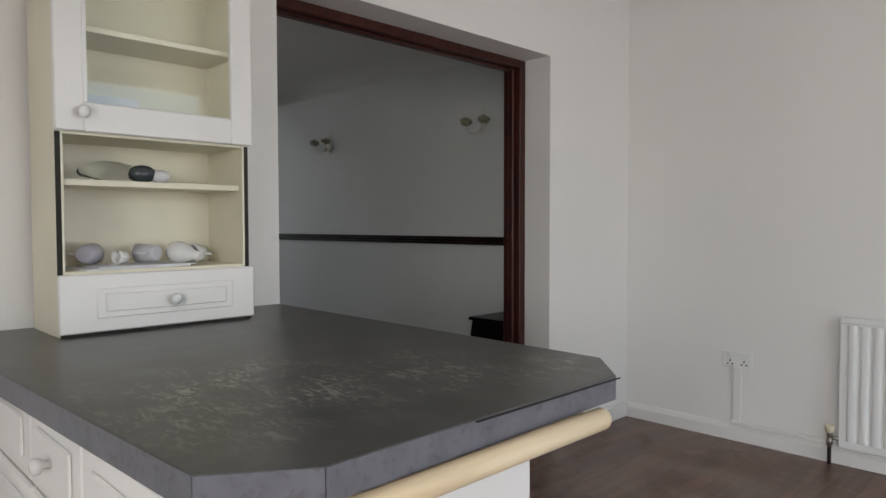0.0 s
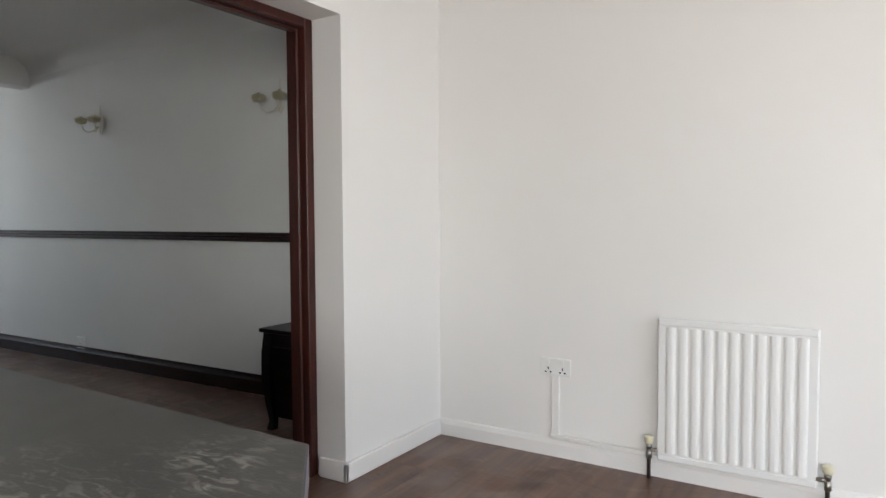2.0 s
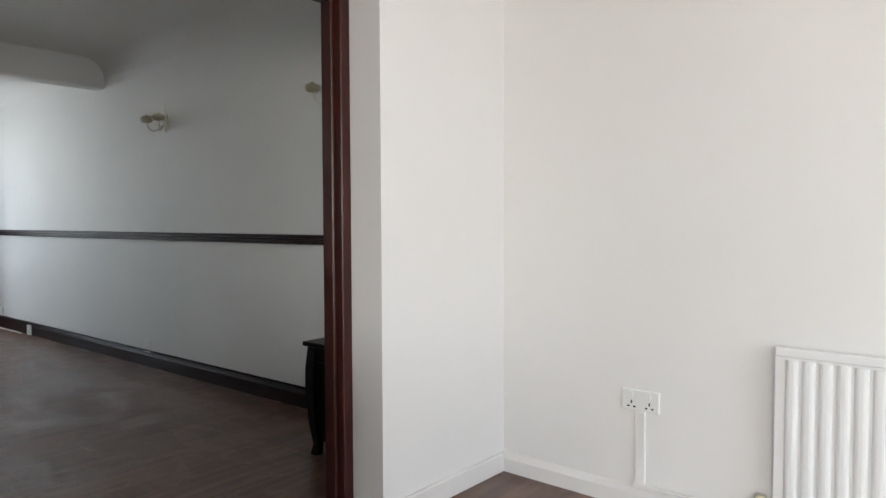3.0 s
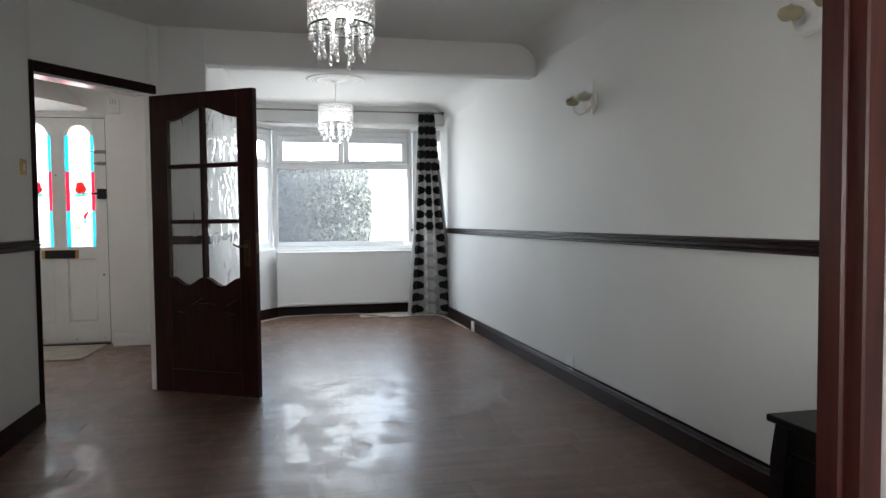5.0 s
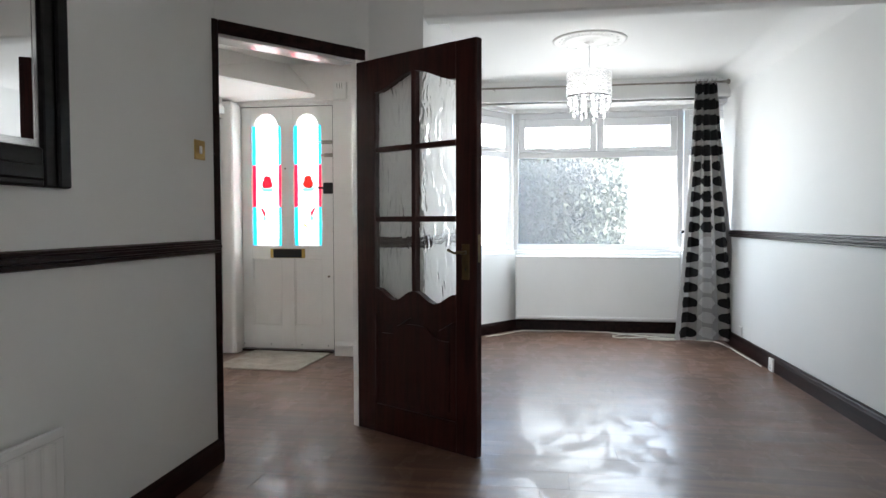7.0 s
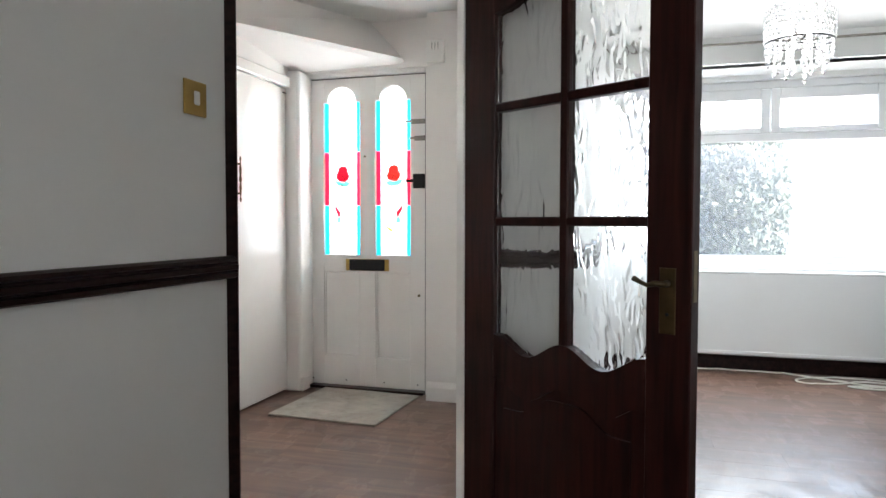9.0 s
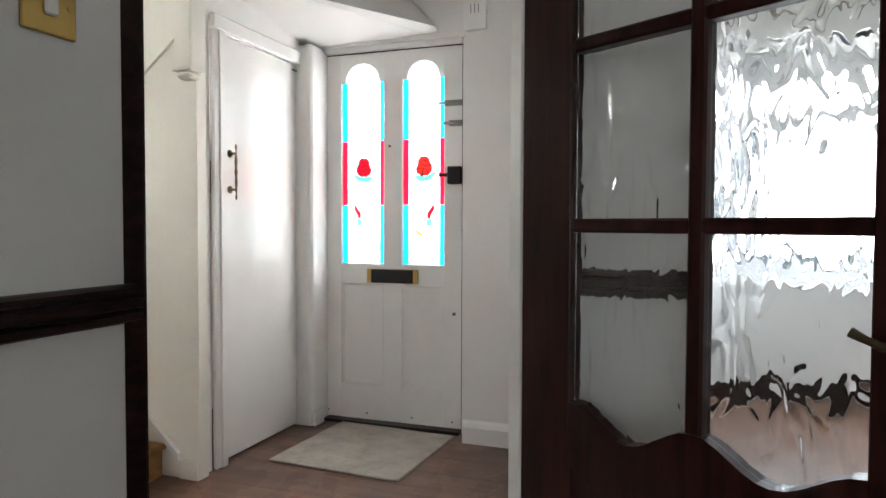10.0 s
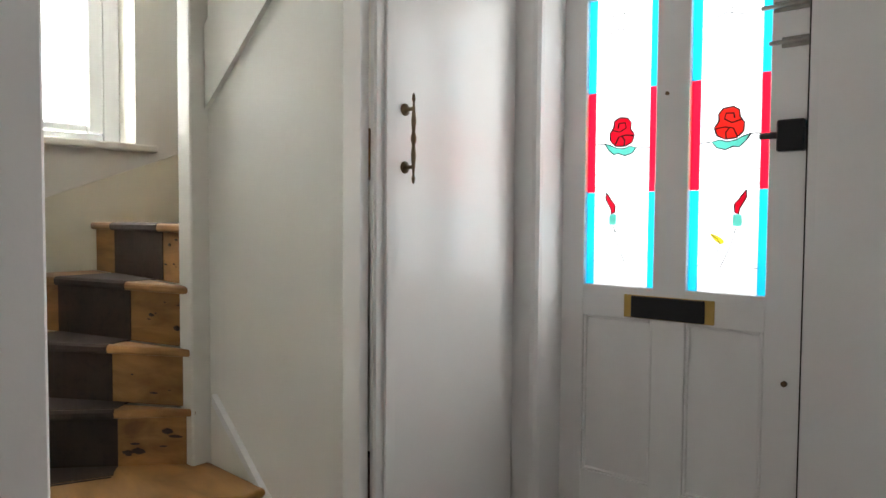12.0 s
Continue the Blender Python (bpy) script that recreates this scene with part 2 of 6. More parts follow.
def worktop_laminate():
    """Slate-grey laminate with pale scuffs and scratches."""
    m = material("slate_laminate", (0.078, 0.076, 0.072), 0.33, vary=0.25, scale=9, bump=0.1, bump_scale=260)
    n, k = m.node_tree.nodes, m.node_tree.links
    b = n["Principled BSDF"]
    src = b.inputs["Base Color"].links[0].from_socket
    geo, mp = n.new("ShaderNodeNewGeometry"), n.new("ShaderNodeMapping")
    mp.inputs["Scale"].default_value, mp.inputs["Rotation"].default_value = (16, 42, 16), (0, 0, 0.9)
    a, c = n.new("ShaderNodeTexNoise"), n.new("ShaderNodeTexNoise")
    a.inputs["Scale"].default_value, a.inputs["Detail"].default_value, a.inputs["Distortion"].default_value = 1.6, 9, 1.5
    c.inputs["Scale"].default_value, c.inputs["Detail"].default_value = 9.0, 4
    k.new(geo.outputs["Position"], mp.inputs["Vector"])
    k.new(mp.outputs[0], a.inputs["Vector"])
    k.new(geo.outputs["Position"], c.inputs["Vector"])
    r1, r2, mul, mix = n.new("ShaderNodeValToRGB"), n.new("ShaderNodeValToRGB"), n.new("ShaderNodeMath"), n.new("ShaderNodeMix")
    r1.color_ramp.elements[0].position, r1.color_ramp.elements[1].position = 0.50, 0.66
    k.new(a.outputs["Fac"], r1.inputs[0])
    worn = None
    for centre, radius in (((-0.80, 1.86, CT_TOP), 0.34), ((-0.72, 2.12, CT_TOP), 0.26), ((-0.60, 2.34, CT_TOP), 0.16)):
        far, fade = n.new("ShaderNodeVectorMath"), n.new("ShaderNodeMapRange")
        far.operation = "DISTANCE"
        far.inputs[1].default_value = centre
        k.new(geo.outputs["Position"], far.inputs[0])
        fade.inputs["From Min"].default_value, fade.inputs["From Max"].default_value = radius, radius * 0.3
        k.new(far.outputs["Value"], fade.inputs["Value"])
        if worn is None:
            worn = fade.outputs[0]
        else:
            most = n.new("ShaderNodeMath")
            most.operation = "MAXIMUM"
            k.new(worn, most.inputs[0])
            k.new(fade.outputs[0], most.inputs[1])
            worn = most.outputs[0]
    k.new(c.outputs["Fac"], r2.inputs[0])
    r2.color_ramp.elements[0].position, r2.color_ramp.elements[1].position = 0.36, 0.60
    both = n.new("ShaderNodeMath")
    both.operation = mul.operation = "MULTIPLY"
    k.new(r1.outputs[0], both.inputs[0])
    k.new(worn, both.inputs[1])
    k.new(both.outputs[0], mul.inputs[0])
    k.new(r2.outputs[0], mul.inputs[1])
    mix.data_type = "RGBA"
    mix.inputs[7].default_value = (0.36, 0.35, 0.31, 1)
    k.new(mul.outputs[0], mix.inputs["Factor"])
    k.new(src, mix.inputs[6])
    k.new(mix.outputs[2], b.inputs["Base Color"])
    return m


def curtain_cloth():
    """White and grey cloth with rows of black ovals, darker towards the heading."""
    m = bpy.data.materials.new("oval_print_cloth")
    m.use_nodes = True
    n, k = m.node_tree.nodes, m.node_tree.links
    b = n["Principled BSDF"]
    b.inputs["Roughness"].default_value = 0.8
    uv, sep = n.new("ShaderNodeUVMap"), n.new("ShaderNodeSeparateXYZ")
    k.new(uv.outputs[0], sep.inputs[0])

    def calc(op, a, c=0.0, d=0.0):
        x = n.new("ShaderNodeMath")
        x.operation = op
        for i, v in enumerate((a, c, d)):
            if isinstance(v, (int, float)):
                x.inputs[i].default_value = v
            else:
                k.new(v, x.inputs[i])
        return x.outputs[0]

    u, v = sep.outputs[0], sep.outputs[1]
    fray = n.new("ShaderNodeTexNoise")
    fray.inputs["Scale"].default_value, fray.inputs["Detail"].default_value = 38, 4
    k.new(uv.outputs[0], fray.inputs["Vector"])
    fu = calc("SUBTRACT", calc("FRACT", calc("MULTIPLY", u, 3.0)), 0.5)
    fv = calc("SUBTRACT", calc("FRACT", calc("MULTIPLY", v, 17.0)), 0.5)
    r = calc("ADD", calc("POWER", calc("ABSOLUTE", calc("MULTIPLY", fu, calc("SUBTRACT", 0.92, calc("MULTIPLY", calc("GREATER_THAN", v, 0.70), 0.36)))), 2.0), calc("POWER", calc("ABSOLUTE", fv), 2.0))
    oval = calc("LESS_THAN", calc("ADD", r, calc("MULTIPLY", calc("SUBTRACT", fray.outputs["Fac"], 0.5), 0.10)), 0.135)
    col = calc("ABSOLUTE", calc("SUBTRACT", calc("FLOOR", calc("MULTIPLY", u, 3.0)), 1.0))
    dark = calc("MAXIMUM", calc("GREATER_THAN", v, 0.42), calc("GREATER_THAN", col, 0.5))
    black = calc("MULTIPLY", oval, dark)
    pale = calc("MULTIPLY", oval, calc("SUBTRACT", 1.0, dark))
    m1, m2 = n.new("ShaderNodeMix"), n.new("ShaderNodeMix")
    m1.data_type = m2.data_type = "RGBA"
    m1.inputs[6].default_value, m1.inputs[7].default_value = (0.40, 0.385, 0.37, 1), (0.60, 0.59, 0.57, 1)
    k.new(pale, m1.inputs["Factor"])
    k.new(m1.outputs[2], m2.inputs[6])
    m2.inputs[7].default_value = (0.012, 0.012, 0.013, 1)
    k.new(black, m2.inputs["Factor"])
    k.new(m2.outputs[2], b.inputs["Base Color"])
    return m


WHITE_WALL = material("white_wall_paint", (0.76, 0.765, 0.75), 0.62, vary=0.025, scale=1.3, bump=0.10, bump_scale=70)
HALL_WALL = material("warm_white_wall_paint", (0.79, 0.77, 0.75), 0.6, vary=0.03, scale=1.5, bump=0.10, bump_scale=70)
KITCHEN_WALL = material("cream_wall_paint", (0.80, 0.785, 0.765), 0.6, vary=0.02, scale=1.1, bump=0.08, bump_scale=60)
CEILING = material("ceiling_paint", (0.78, 0.78, 0.76), 0.75, vary=0.02, scale=1.0, bump=0.06)
GLOSS = material("white_gloss_paint", (0.79, 0.775, 0.75), 0.18, spec=0.55, vary=0.03, scale=3, bump=0.06, bump_scale=16, clear=0.3)
SATIN = material("white_satin_paint", (0.78, 0.765, 0.745), 0.33, vary=0.03, scale=4, bump=0.04, bump_scale=60)
CREAM = material("cream_cabinet_paint", (0.74, 0.70, 0.56), 0.45, vary=0.04, scale=4, bump=0.04)
PANELPAINT = material("ivory_panel_paint", (0.77, 0.74, 0.67), 0.42, vary=0.03, scale=2, bump=0.05, bump_scale=50)
RADPAINT = material("radiator_enamel", (0.8, 0.8, 0.79), 0.25, vary=0.015, scale=3, bump=0.02)
PLASTIC = material("white_plastic", (0.78, 0.78, 0.76), 0.3, vary=0.02, bump=0.0)
OLDPLASTIC = material("yellowed_plastic", (0.66, 0.62, 0.45), 0.35, vary=0.04, bump=0.0)
DARKWOOD = wood("dark_stained_wood", (0.010, 0.004, 0.004), (0.026, 0.010, 0.009), 0.36, (3, 40, 40), even=0.06, spec=0.1)
LEAFWOOD = wood("mahogany_door_wood", (0.013, 0.0035, 0.003), (0.036, 0.009, 0.007), 0.34, (40, 40, 3), even=0.08, spec=0.15)
REDWOOD = wood("mahogany_frame_wood", (0.028, 0.007, 0.005), (0.062, 0.014, 0.010), 0.32, (30, 30, 2.5), spec=0.4)
BLACKWOOD = wood("black_painted_wood", (0.004, 0.003, 0.003), (0.009, 0.007, 0.007), 0.34, (3, 30, 30), even=0.06, spec=0.12)
PINE = wood("worn_pine", (0.20, 0.088, 0.022), (0.46, 0.23, 0.075), 0.5, (9, 3, 16), bump=0.2)
RUNNER = material("dark_floor_paint", (0.040, 0.020, 0.012), 0.62, vary=0.3, scale=9, bump=0.25, stain=0.3)
BATTEN = wood("raw_pine", (0.60, 0.47, 0.30), (0.74, 0.62, 0.43), 0.6, (30, 3, 30), bump=0.1)
LAMINATE = worn_laminate()
WORKTOP = worktop_laminate()
EDGE = material("slate_edge_strip", (0.12, 0.12, 0.14), 0.42, vary=0.15, scale=20, bump=0.08, stain=0.25)
# near-black for bare board, and for shade in gaps and slots
DARKGAP = material("dark_board_and_gap_shade", (0.02, 0.018, 0.014), 0.8, vary=0.2)
CHROME = material("chrome", (0.75, 0.75, 0.75), 0.15, 1.0, vary=0.02, bump=0.0)
STEEL = material("tarnished_steel", (0.30, 0.28, 0.25), 0.4, 1.0, vary=0.2, scale=30, bump=0.1)
BRASS = material("brass", (0.46, 0.31, 0.10), 0.28, 1.0, vary=0.08, scale=20, bump=0.03)
OLDBRASS = material("antique_brass", (0.16, 0.12, 0.07), 0.35, 1.0, vary=0.2, scale=40, bump=0.05)
OLDBRASS2 = material("dull_brass", (0.10, 0.066, 0.032), 0.4, 1.0, vary=0.15, scale=25, bump=0.05)
BLACKMETAL = material("black_metal", (0.02, 0.02, 0.022), 0.4, 0.6, vary=0.1, bump=0.05)
COPPER = material("painted_dark_pipe", (0.05, 0.035, 0.03), 0.35, 0.7, vary=0.2, bump=0.05)
UPVC = material("white_upvc", (0.80, 0.81, 0.82), 0.22, vary=0.01, bump=0.0)
CLOTH = curtain_cloth()
PANE = glass("window_glass", ior=1.12)
# the pale veil is glare mixed into the glass
HAZEPANE = hazed_glass("hazed_window_glass", 0.075)
RIPPLE = glass("rippled_glass", (0.95, 0.95, 0.94), 0.01, 0.5, (26, 26, 10), detail=0.6)
CRYSTAL = glass("crystal", (1, 1, 1), 0.02)
CABGLASS = glass("cabinet_glass", (0.96, 0.98, 0.96))
MIRROR = material("mirror_glass", (0.9, 0.9, 0.9), 0.01, 1.0, vary=0.0, bump=0.0)
FROST = stained("obscured_glass", (0.62, 0.63, 0.63))
STAIRPANE = stained("frosted_window_glass", (0.85, 0.87, 0.87))
BLUE = stained("turquoise_glass", (0.06, 0.5, 0.65))
RED = stained("red_glass", (0.74, 0.055, 0.12))
ORANGE = stained("orange_glass", (0.80, 0.12, 0.10))
TEAL = stained("green_glass", (0.3, 0.7, 0.63))
YELLOW = stained("yellow_glass", (0.8, 0.7, 0.1))
LEAD = material("lead", (0.04, 0.04, 0.045), 0.5, 0.5, vary=0.1, bump=0.0)
SHADEGLASS = stained("amber_shade_glass", (0.86, 0.83, 0.72))
PALECREAM = material("cream_bracket_paint", (0.76, 0.74, 0.66), 0.4, vary=0.04, bump=0.0)
CHIPBOARD = material("broken_chipboard", (0.22, 0.17, 0.09), 0.9, vary=0.4, scale=120, bump=0.6, bump_scale=300)
BULB = lit("lit_bulb", (1.0, 0.97, 0.92), 7)
MATCLOTH = material("grey_beige_pile", (0.40, 0.37, 0.32), 0.95, vary=0.18, scale=7, bump=0.9, bump_scale=420, stain=0.12)
CABLE = material("white_cable", (0.7, 0.68, 0.6), 0.5, vary=0.05, bump=0.0)
CHINA = material("white_china", (0.75, 0.75, 0.74), 0.2, vary=0.03, bump=0.0)
PAPER = material("paper", (0.66, 0.66, 0.68), 0.8, vary=0.1, scale=20)
CLINGFILM = glass("clear_bag", (0.93, 0.95, 0.96), 0.12, 0.2, (40, 40, 40), ior=1.2)
DARKGLASSWARE = material("dark_ware", (0.05, 0.06, 0.07), 0.25, vary=0.2)
GARDEN_GROUND = material("pale_paving", (0.52, 0.50, 0.47), 0.85, vary=0.15, scale=1.5, bump=0.3, bump_scale=30)
BARK = material("bark", (0.09, 0.07, 0.05), 0.9, vary=0.3, scale=12, bump=0.8, bump_scale=60)
LEAFGREEN = material("leaf_green", (0.10, 0.122, 0.095), 0.55, vary=0.35, scale=3, bump=0.0)
BRICK = material("red_brick", (0.30, 0.14, 0.09), 0.85, vary=0.2, scale=8, bump=0.5)
ROOFTILE = material("roof_tile", (0.45, 0.43, 0.42), 0.8, vary=0.2, scale=10, bump=0.4)
RENDERWALL = material("white_render", (0.72, 0.71, 0.68), 0.8, vary=0.05)


# ---- mesh helpers ----
def box(bm, x0, x1, y0, y1, z0, z1, bevel=0.0, m=None, seg=1):
    """Adds a box, its edges rounded by bevel."""
    made = bmesh.ops.create_cube(bm, size=1)["verts"]
    bmesh.ops.scale(bm, vec=(abs(x1 - x0), abs(y1 - y0), abs(z1 - z0)), verts=made)
    bmesh.ops.translate(bm, vec=((x0 + x1) / 2, (y0 + y1) / 2, (z0 + z1) / 2), verts=made)
    if bevel:
        edges = list({e for v in made for e in v.link_edges})
        done = bmesh.ops.bevel(bm, geom=edges, offset=bevel, segments=seg, affect="EDGES", profile=0.5)
        made = list({v for f in done["faces"] for v in f.verts} | {v for v in made if v.is_valid})
    if m is not None:
        bmesh.ops.transform(bm, matrix=m, verts=made)
    return bm


def prism(bm, points, a, b, m=None):
    """Extrudes a polygon of (x, y) points from z = a to z = b."""
    low = [bm.verts.new((x, y, a)) for x, y in points]
    top = [bm.verts.new((x, y, b)) for x, y in points]
    n = len(points)
    bm.faces.new(low[::-1])
    bm.faces.new(top)
    for i in range(n):
        bm.faces.new((low[i], low[(i + 1) % n], top[(i + 1) % n], top[i]))
    if m is not None:
        bmesh.ops.transform(bm, matrix=m, verts=low + top)
    return bm


def lathe(bm, profile, seg=16, m=None):
    """Turns a profile of (radius, z) round the z axis."""
    rings = []
    for r, z in profile:
        rings.append([bm.verts.new((max(r, 1e-5) * math.cos(2 * math.pi * i / seg), max(r, 1e-5) * math.sin(2 * math.pi * i / seg), z)) for i in range(seg)])
    for p, q in zip(rings, rings[1:]):
        for i in range(seg):
            f = bm.faces.new((p[i], p[(i + 1) % seg], q[(i + 1) % seg], q[i]))
            f.smooth = True
    bm.faces.new(rings[0][::-1])
    bm.faces.new(rings[-1])
    if m is not None:
        bmesh.ops.transform(bm, matrix=m, verts=[v for r in rings for v in r])
    return bm


def tube(bm, points, r, seg=8):
    """A round bar along points; r may be one radius or one for each point."""
    pts = [Vector(p) for p in points]
    rr = r if isinstance(r, (list, tuple)) else [r] * len(pts)
    rings = []
    for i, p in enumerate(pts):
        way = (pts[min(i + 1, len(pts) - 1)] - pts[max(i - 1, 0)]).normalized()
        side = way.orthogonal().normalized() if not rings else (side - way * side.dot(way)).normalized()
        up = way.cross(side)
        rings.append([bm.verts.new(p + rr[i] * (math.cos(2 * math.pi * j / seg) * side + math.sin(2 * math.pi * j / seg) * up)) for j in range(seg)])
    for p, q in zip(rings, rings[1:]):
        for j in range(seg):
            f = bm.faces.new((p[j], p[(j + 1) % seg], q[(j + 1) % seg], q[j]))
            f.smooth = True
    bm.faces.new(rings[0][::-1])
    bm.faces.new(rings[-1])
    return bm


def ball(bm, at, r, m=None, squash=(1, 1, 1), sub=2):
    made = bmesh.ops.create_icosphere(bm, subdivisions=sub, radius=r)["verts"]
    bmesh.ops.scale(bm, vec=squash, verts=made)
    bmesh.ops.translate(bm, vec=at, verts=made)
    for v in made:
        for f in v.link_faces:
            f.smooth = True
    if m is not None:
        bmesh.ops.transform(bm, matrix=m, verts=made)
    return bm


def mesh_of(name, bm, mat):
    bmesh.ops.recalc_face_normals(bm, faces=bm.faces)
    me = bpy.data.meshes.new(name)
    bm.to_mesh(me)
    bm.free()
    me.materials.append(mat)
    return me


def part(name, bm, mat, parent, label=""):
    ob = new(name, mesh_of(name, bm, mat))
    ob.parent = parent
    return tagged(ob, label)


def thing(name, m, label, category, group=""):
    ob = new(name)
    ob.empty_display_size = 0.1
    ob.matrix_basis = m
    return tagged(ob, label, category, group)


def solid(name, bm, mat, label, category, group="", m=None):
    ob = new(name, mesh_of(name, bm, mat))
    if m is not None:
        ob.matrix_basis = m
    return tagged(ob, label, category, group)


def structure(name, bm, mat, label=""):
    return tagged(new(name, mesh_of(name, bm, mat)), label, kind="structure")


def B(*args, **kw):
    return box(bmesh.new(), *args, **kw)


def basis(origin, ux, uy=None):
    """A pose with local x along the level direction ux and z up."""
    x = Vector((ux[0], ux[1], 0)).normalized()
    z = Vector((0, 0, 1))
    y = z.cross(x)
    return Matrix.Translation(origin) @ Matrix((x, y, z)).transposed().to_4x4()


# stands a polygon of (x, z) points upright: its extrusion runs along y
UPRIGHT = Matrix(((1, 0, 0, 0), (0, 0, -1, 0), (0, 1, 0, 0), (0, 0, 0, 1)))

# ---- the large structure ----
H, HK = 2.46, 2.445            # ceilings: lounge and hall, kitchen
YK, YL = 4.828, 4.80           # inner face of the long wall: kitchen, middle of the lounge


def long_wall(x):
    """The lounge's long wall runs a little out of square."""
    return 4.865 + 0.023 * (x + 4.2)



floor = structure("floor", B(-9.45, 2.75, -1.4, 5.1, -0.2, -0.012), DARKGAP, "dark underlay beneath walnut laminate floor")
structure("ceiling_kitchen", B(-1.84, 2.75, -0.85, 5.05, HK, HK + 0.12), CEILING, "plain white painted kitchen ceiling")
structure("ceiling_lounge", B(-9.0, -1.84, -1.4, 5.05, H, H + 0.14), CEILING, "plain white painted lounge and hall ceiling")
structure("wall_kitchen_long", B(-1.97, 2.75, YK, 5.06, -0.05, H + 0.1), KITCHEN_WALL, "smooth cream-white painted kitchen wall")
structure("wall_lounge_long", prism(bmesh.new(), [(-1.975, long_wall(-1.975)), (-1.975, 5.06), (-9.0, 5.06), (-9.0, long_wall(-9.0))], -0.05, H + 0.1), WHITE_WALL, "white painted lounge wall with dark dado rail")
bm = B(-2.1, -1.835, 4.066, 4.84, -0.05, H + 0.1)
box(bm, -2.1, -1.835, -0.8, 2.51, -0.05, H + 0.1)
box(bm, -2.1, -1.835, 2.51, 4.066, 1.982, H + 0.1)
structure("wall_cross", bm, KITCHEN_WALL, "cream cross wall with a wide opening into the lounge")
bm = B(-2.1, 0.3, -0.85, -0.7, -0.05, H + 0.1)
box(bm, 2.1, 2.75, -0.85, -0.7, -0.05, H + 0.1)
box(bm, 0.3, 2.1, -0.85, -0.7, -0.05, 0.95)
box(bm, 0.3, 2.1, -0.85, -0.7, 2.05, H + 0.1)
structure("wall_kitchen_side", bm, KITCHEN_WALL)
bm = B(2.6, 2.75, -0.85, 1.7, -0.05, H + 0.1)
box(bm, 2.6, 2.75, 4.1, 5.06, -0.05, H + 0.1)
box(bm, 2.6, 2.75, 1.7, 4.1, -0.05, 0.35)
box(bm, 2.6, 2.75, 1.7, 4.1, 2.33, H + 0.1)
structure("wall_garden", bm, KITCHEN_WALL)
structure("wall_lounge_left", B(-5.20, -2.1, 1.45, 1.57, -0.05, H + 0.1), WHITE_WALL, "white painted lounge wall with dado rail")
# diagonal door wall
DA, DB = Vector((-5.19, 1.57, 0)), Vector((-5.80, 2.07, 0))
DM = basis(DA, DB - DA)        # local x along the doorway
bm = B(-0.03, 0.84, 0.0, 0.11, 2.035, H + 0.1, m=DM)
box(bm, 0.815, 0.86, 0.0, 0.05, -0.05, 2.04, m=DM)
structure("wall_doorway", bm, WHITE_WALL, "short diagonal wall over the doorway")
structure("wall_return", prism(bmesh.new(), [(-5.80, 2.075), (-5.835, 2.13), (-5.835, 2.43), (-5.95, 2.43), (-5.95, 2.04), (-5.88, 2.035)], -0.05, H + 0.1), WHITE_WALL, "white return wall beside the doorway")
structure("wall_front_room", B(-8.80, -5.94, 2.33, 2.43, -0.05, H + 0.1), WHITE_WALL, "white front room partition with dado rail")
structure("wall_hall_right", B(-7.70, -5.865, 2.03, 2.09, -0.05, H + 0.1), HALL_WALL, "white hall wall")
# dropped beam between the rear and front parts of the lounge
bm = B(-5.99, -5.845, 2.42, 4.88, 2.222, H + 0.05, bevel=0.012)
structure("ceiling_beam", bm, CEILING, "white plastered ceiling beam across the lounge")


def cove(bm, r, length, m):
    """A concave quarter round; local x out of the wall, extruded along z."""
    n = 10
    pts = [(0.0, 0.0), (r, 0.0)] + [(r - r * math.sin(i * math.pi / 2 / n), -r + r * math.cos(i * math.pi / 2 / n)) for i in range(1, n)] + [(0.0, -r)]
    before = set(bm.faces)
    prism(bm, pts, 0, length, m)
    for f in bm.faces:
        if f not in before and len(f.verts) == 4 and f.calc_area() < 0.06 * r * length * 4:
            f.smooth = True
    for e in bm.edges:
        if len({f.smooth for f in e.link_faces}) > 1:
            e.smooth = False


bm = bmesh.new()
toy = Matrix(((0, 0, -1, 0), (-1, 0, 0, 0), (0, 1, 0, 0), (0, 0, 0, 1)))   # extruded along -x
for x0, x1 in ((-2.1, -5.85), (-5.99, -8.76)):
    cove(bm, 0.18, x0 - x1, pose(x0, long_wall(x0) + 0.003, H, 0, 0, 1.32) @ toy)
structure("trim_cove", bm, CEILING, "soft plaster cove under the ceiling")

# bay at the front
BAY = [(-8.74, 2.43), (-9.20, 2.78), (-9.20, 4.42), (-8.86, long_wall(-8.86))]
BAYOUT = [(-8.78, 2.28), (-9.35, 2.71), (-9.35, 4.49), (-8.95, 5.05)]
SILL, HEAD = 0.80, 2.235
bm = bmesh.new()
for i in range(3):
    quad = [BAY[i], BAY[i + 1], BAYOUT[i + 1], BAYOUT[i]]
    prism(bm, quad, -0.05, SILL)
    prism(bm, quad, HEAD, H + 0.1)
structure("wall_bay", bm, WHITE_WALL, "white bay wall under and over the window")
structure("ceiling_bay", prism(bmesh.new(), [(-8.8, 2.3), (-9.34, 2.71), (-9.34, 4.49), (-8.8, 4.95)], 2.27, 2.40), CEILING)
structure("wall_front_lintel", B(-8.90, -8.76, 2.42, 4.82, 2.27, H + 0.1), WHITE_WALL, "white lintel over the bay")
bm = prism(bmesh.new(), [(-8.76, 2.40), (-9.24, 2.77), (-9.24, 4.43), (-8.84, 4.86), (-9.36, 4.86), (-9.36, 2.40)], SILL, SILL + 0.03)
structure("window_sill", bm, UPVC, "white window sill board in the bay")

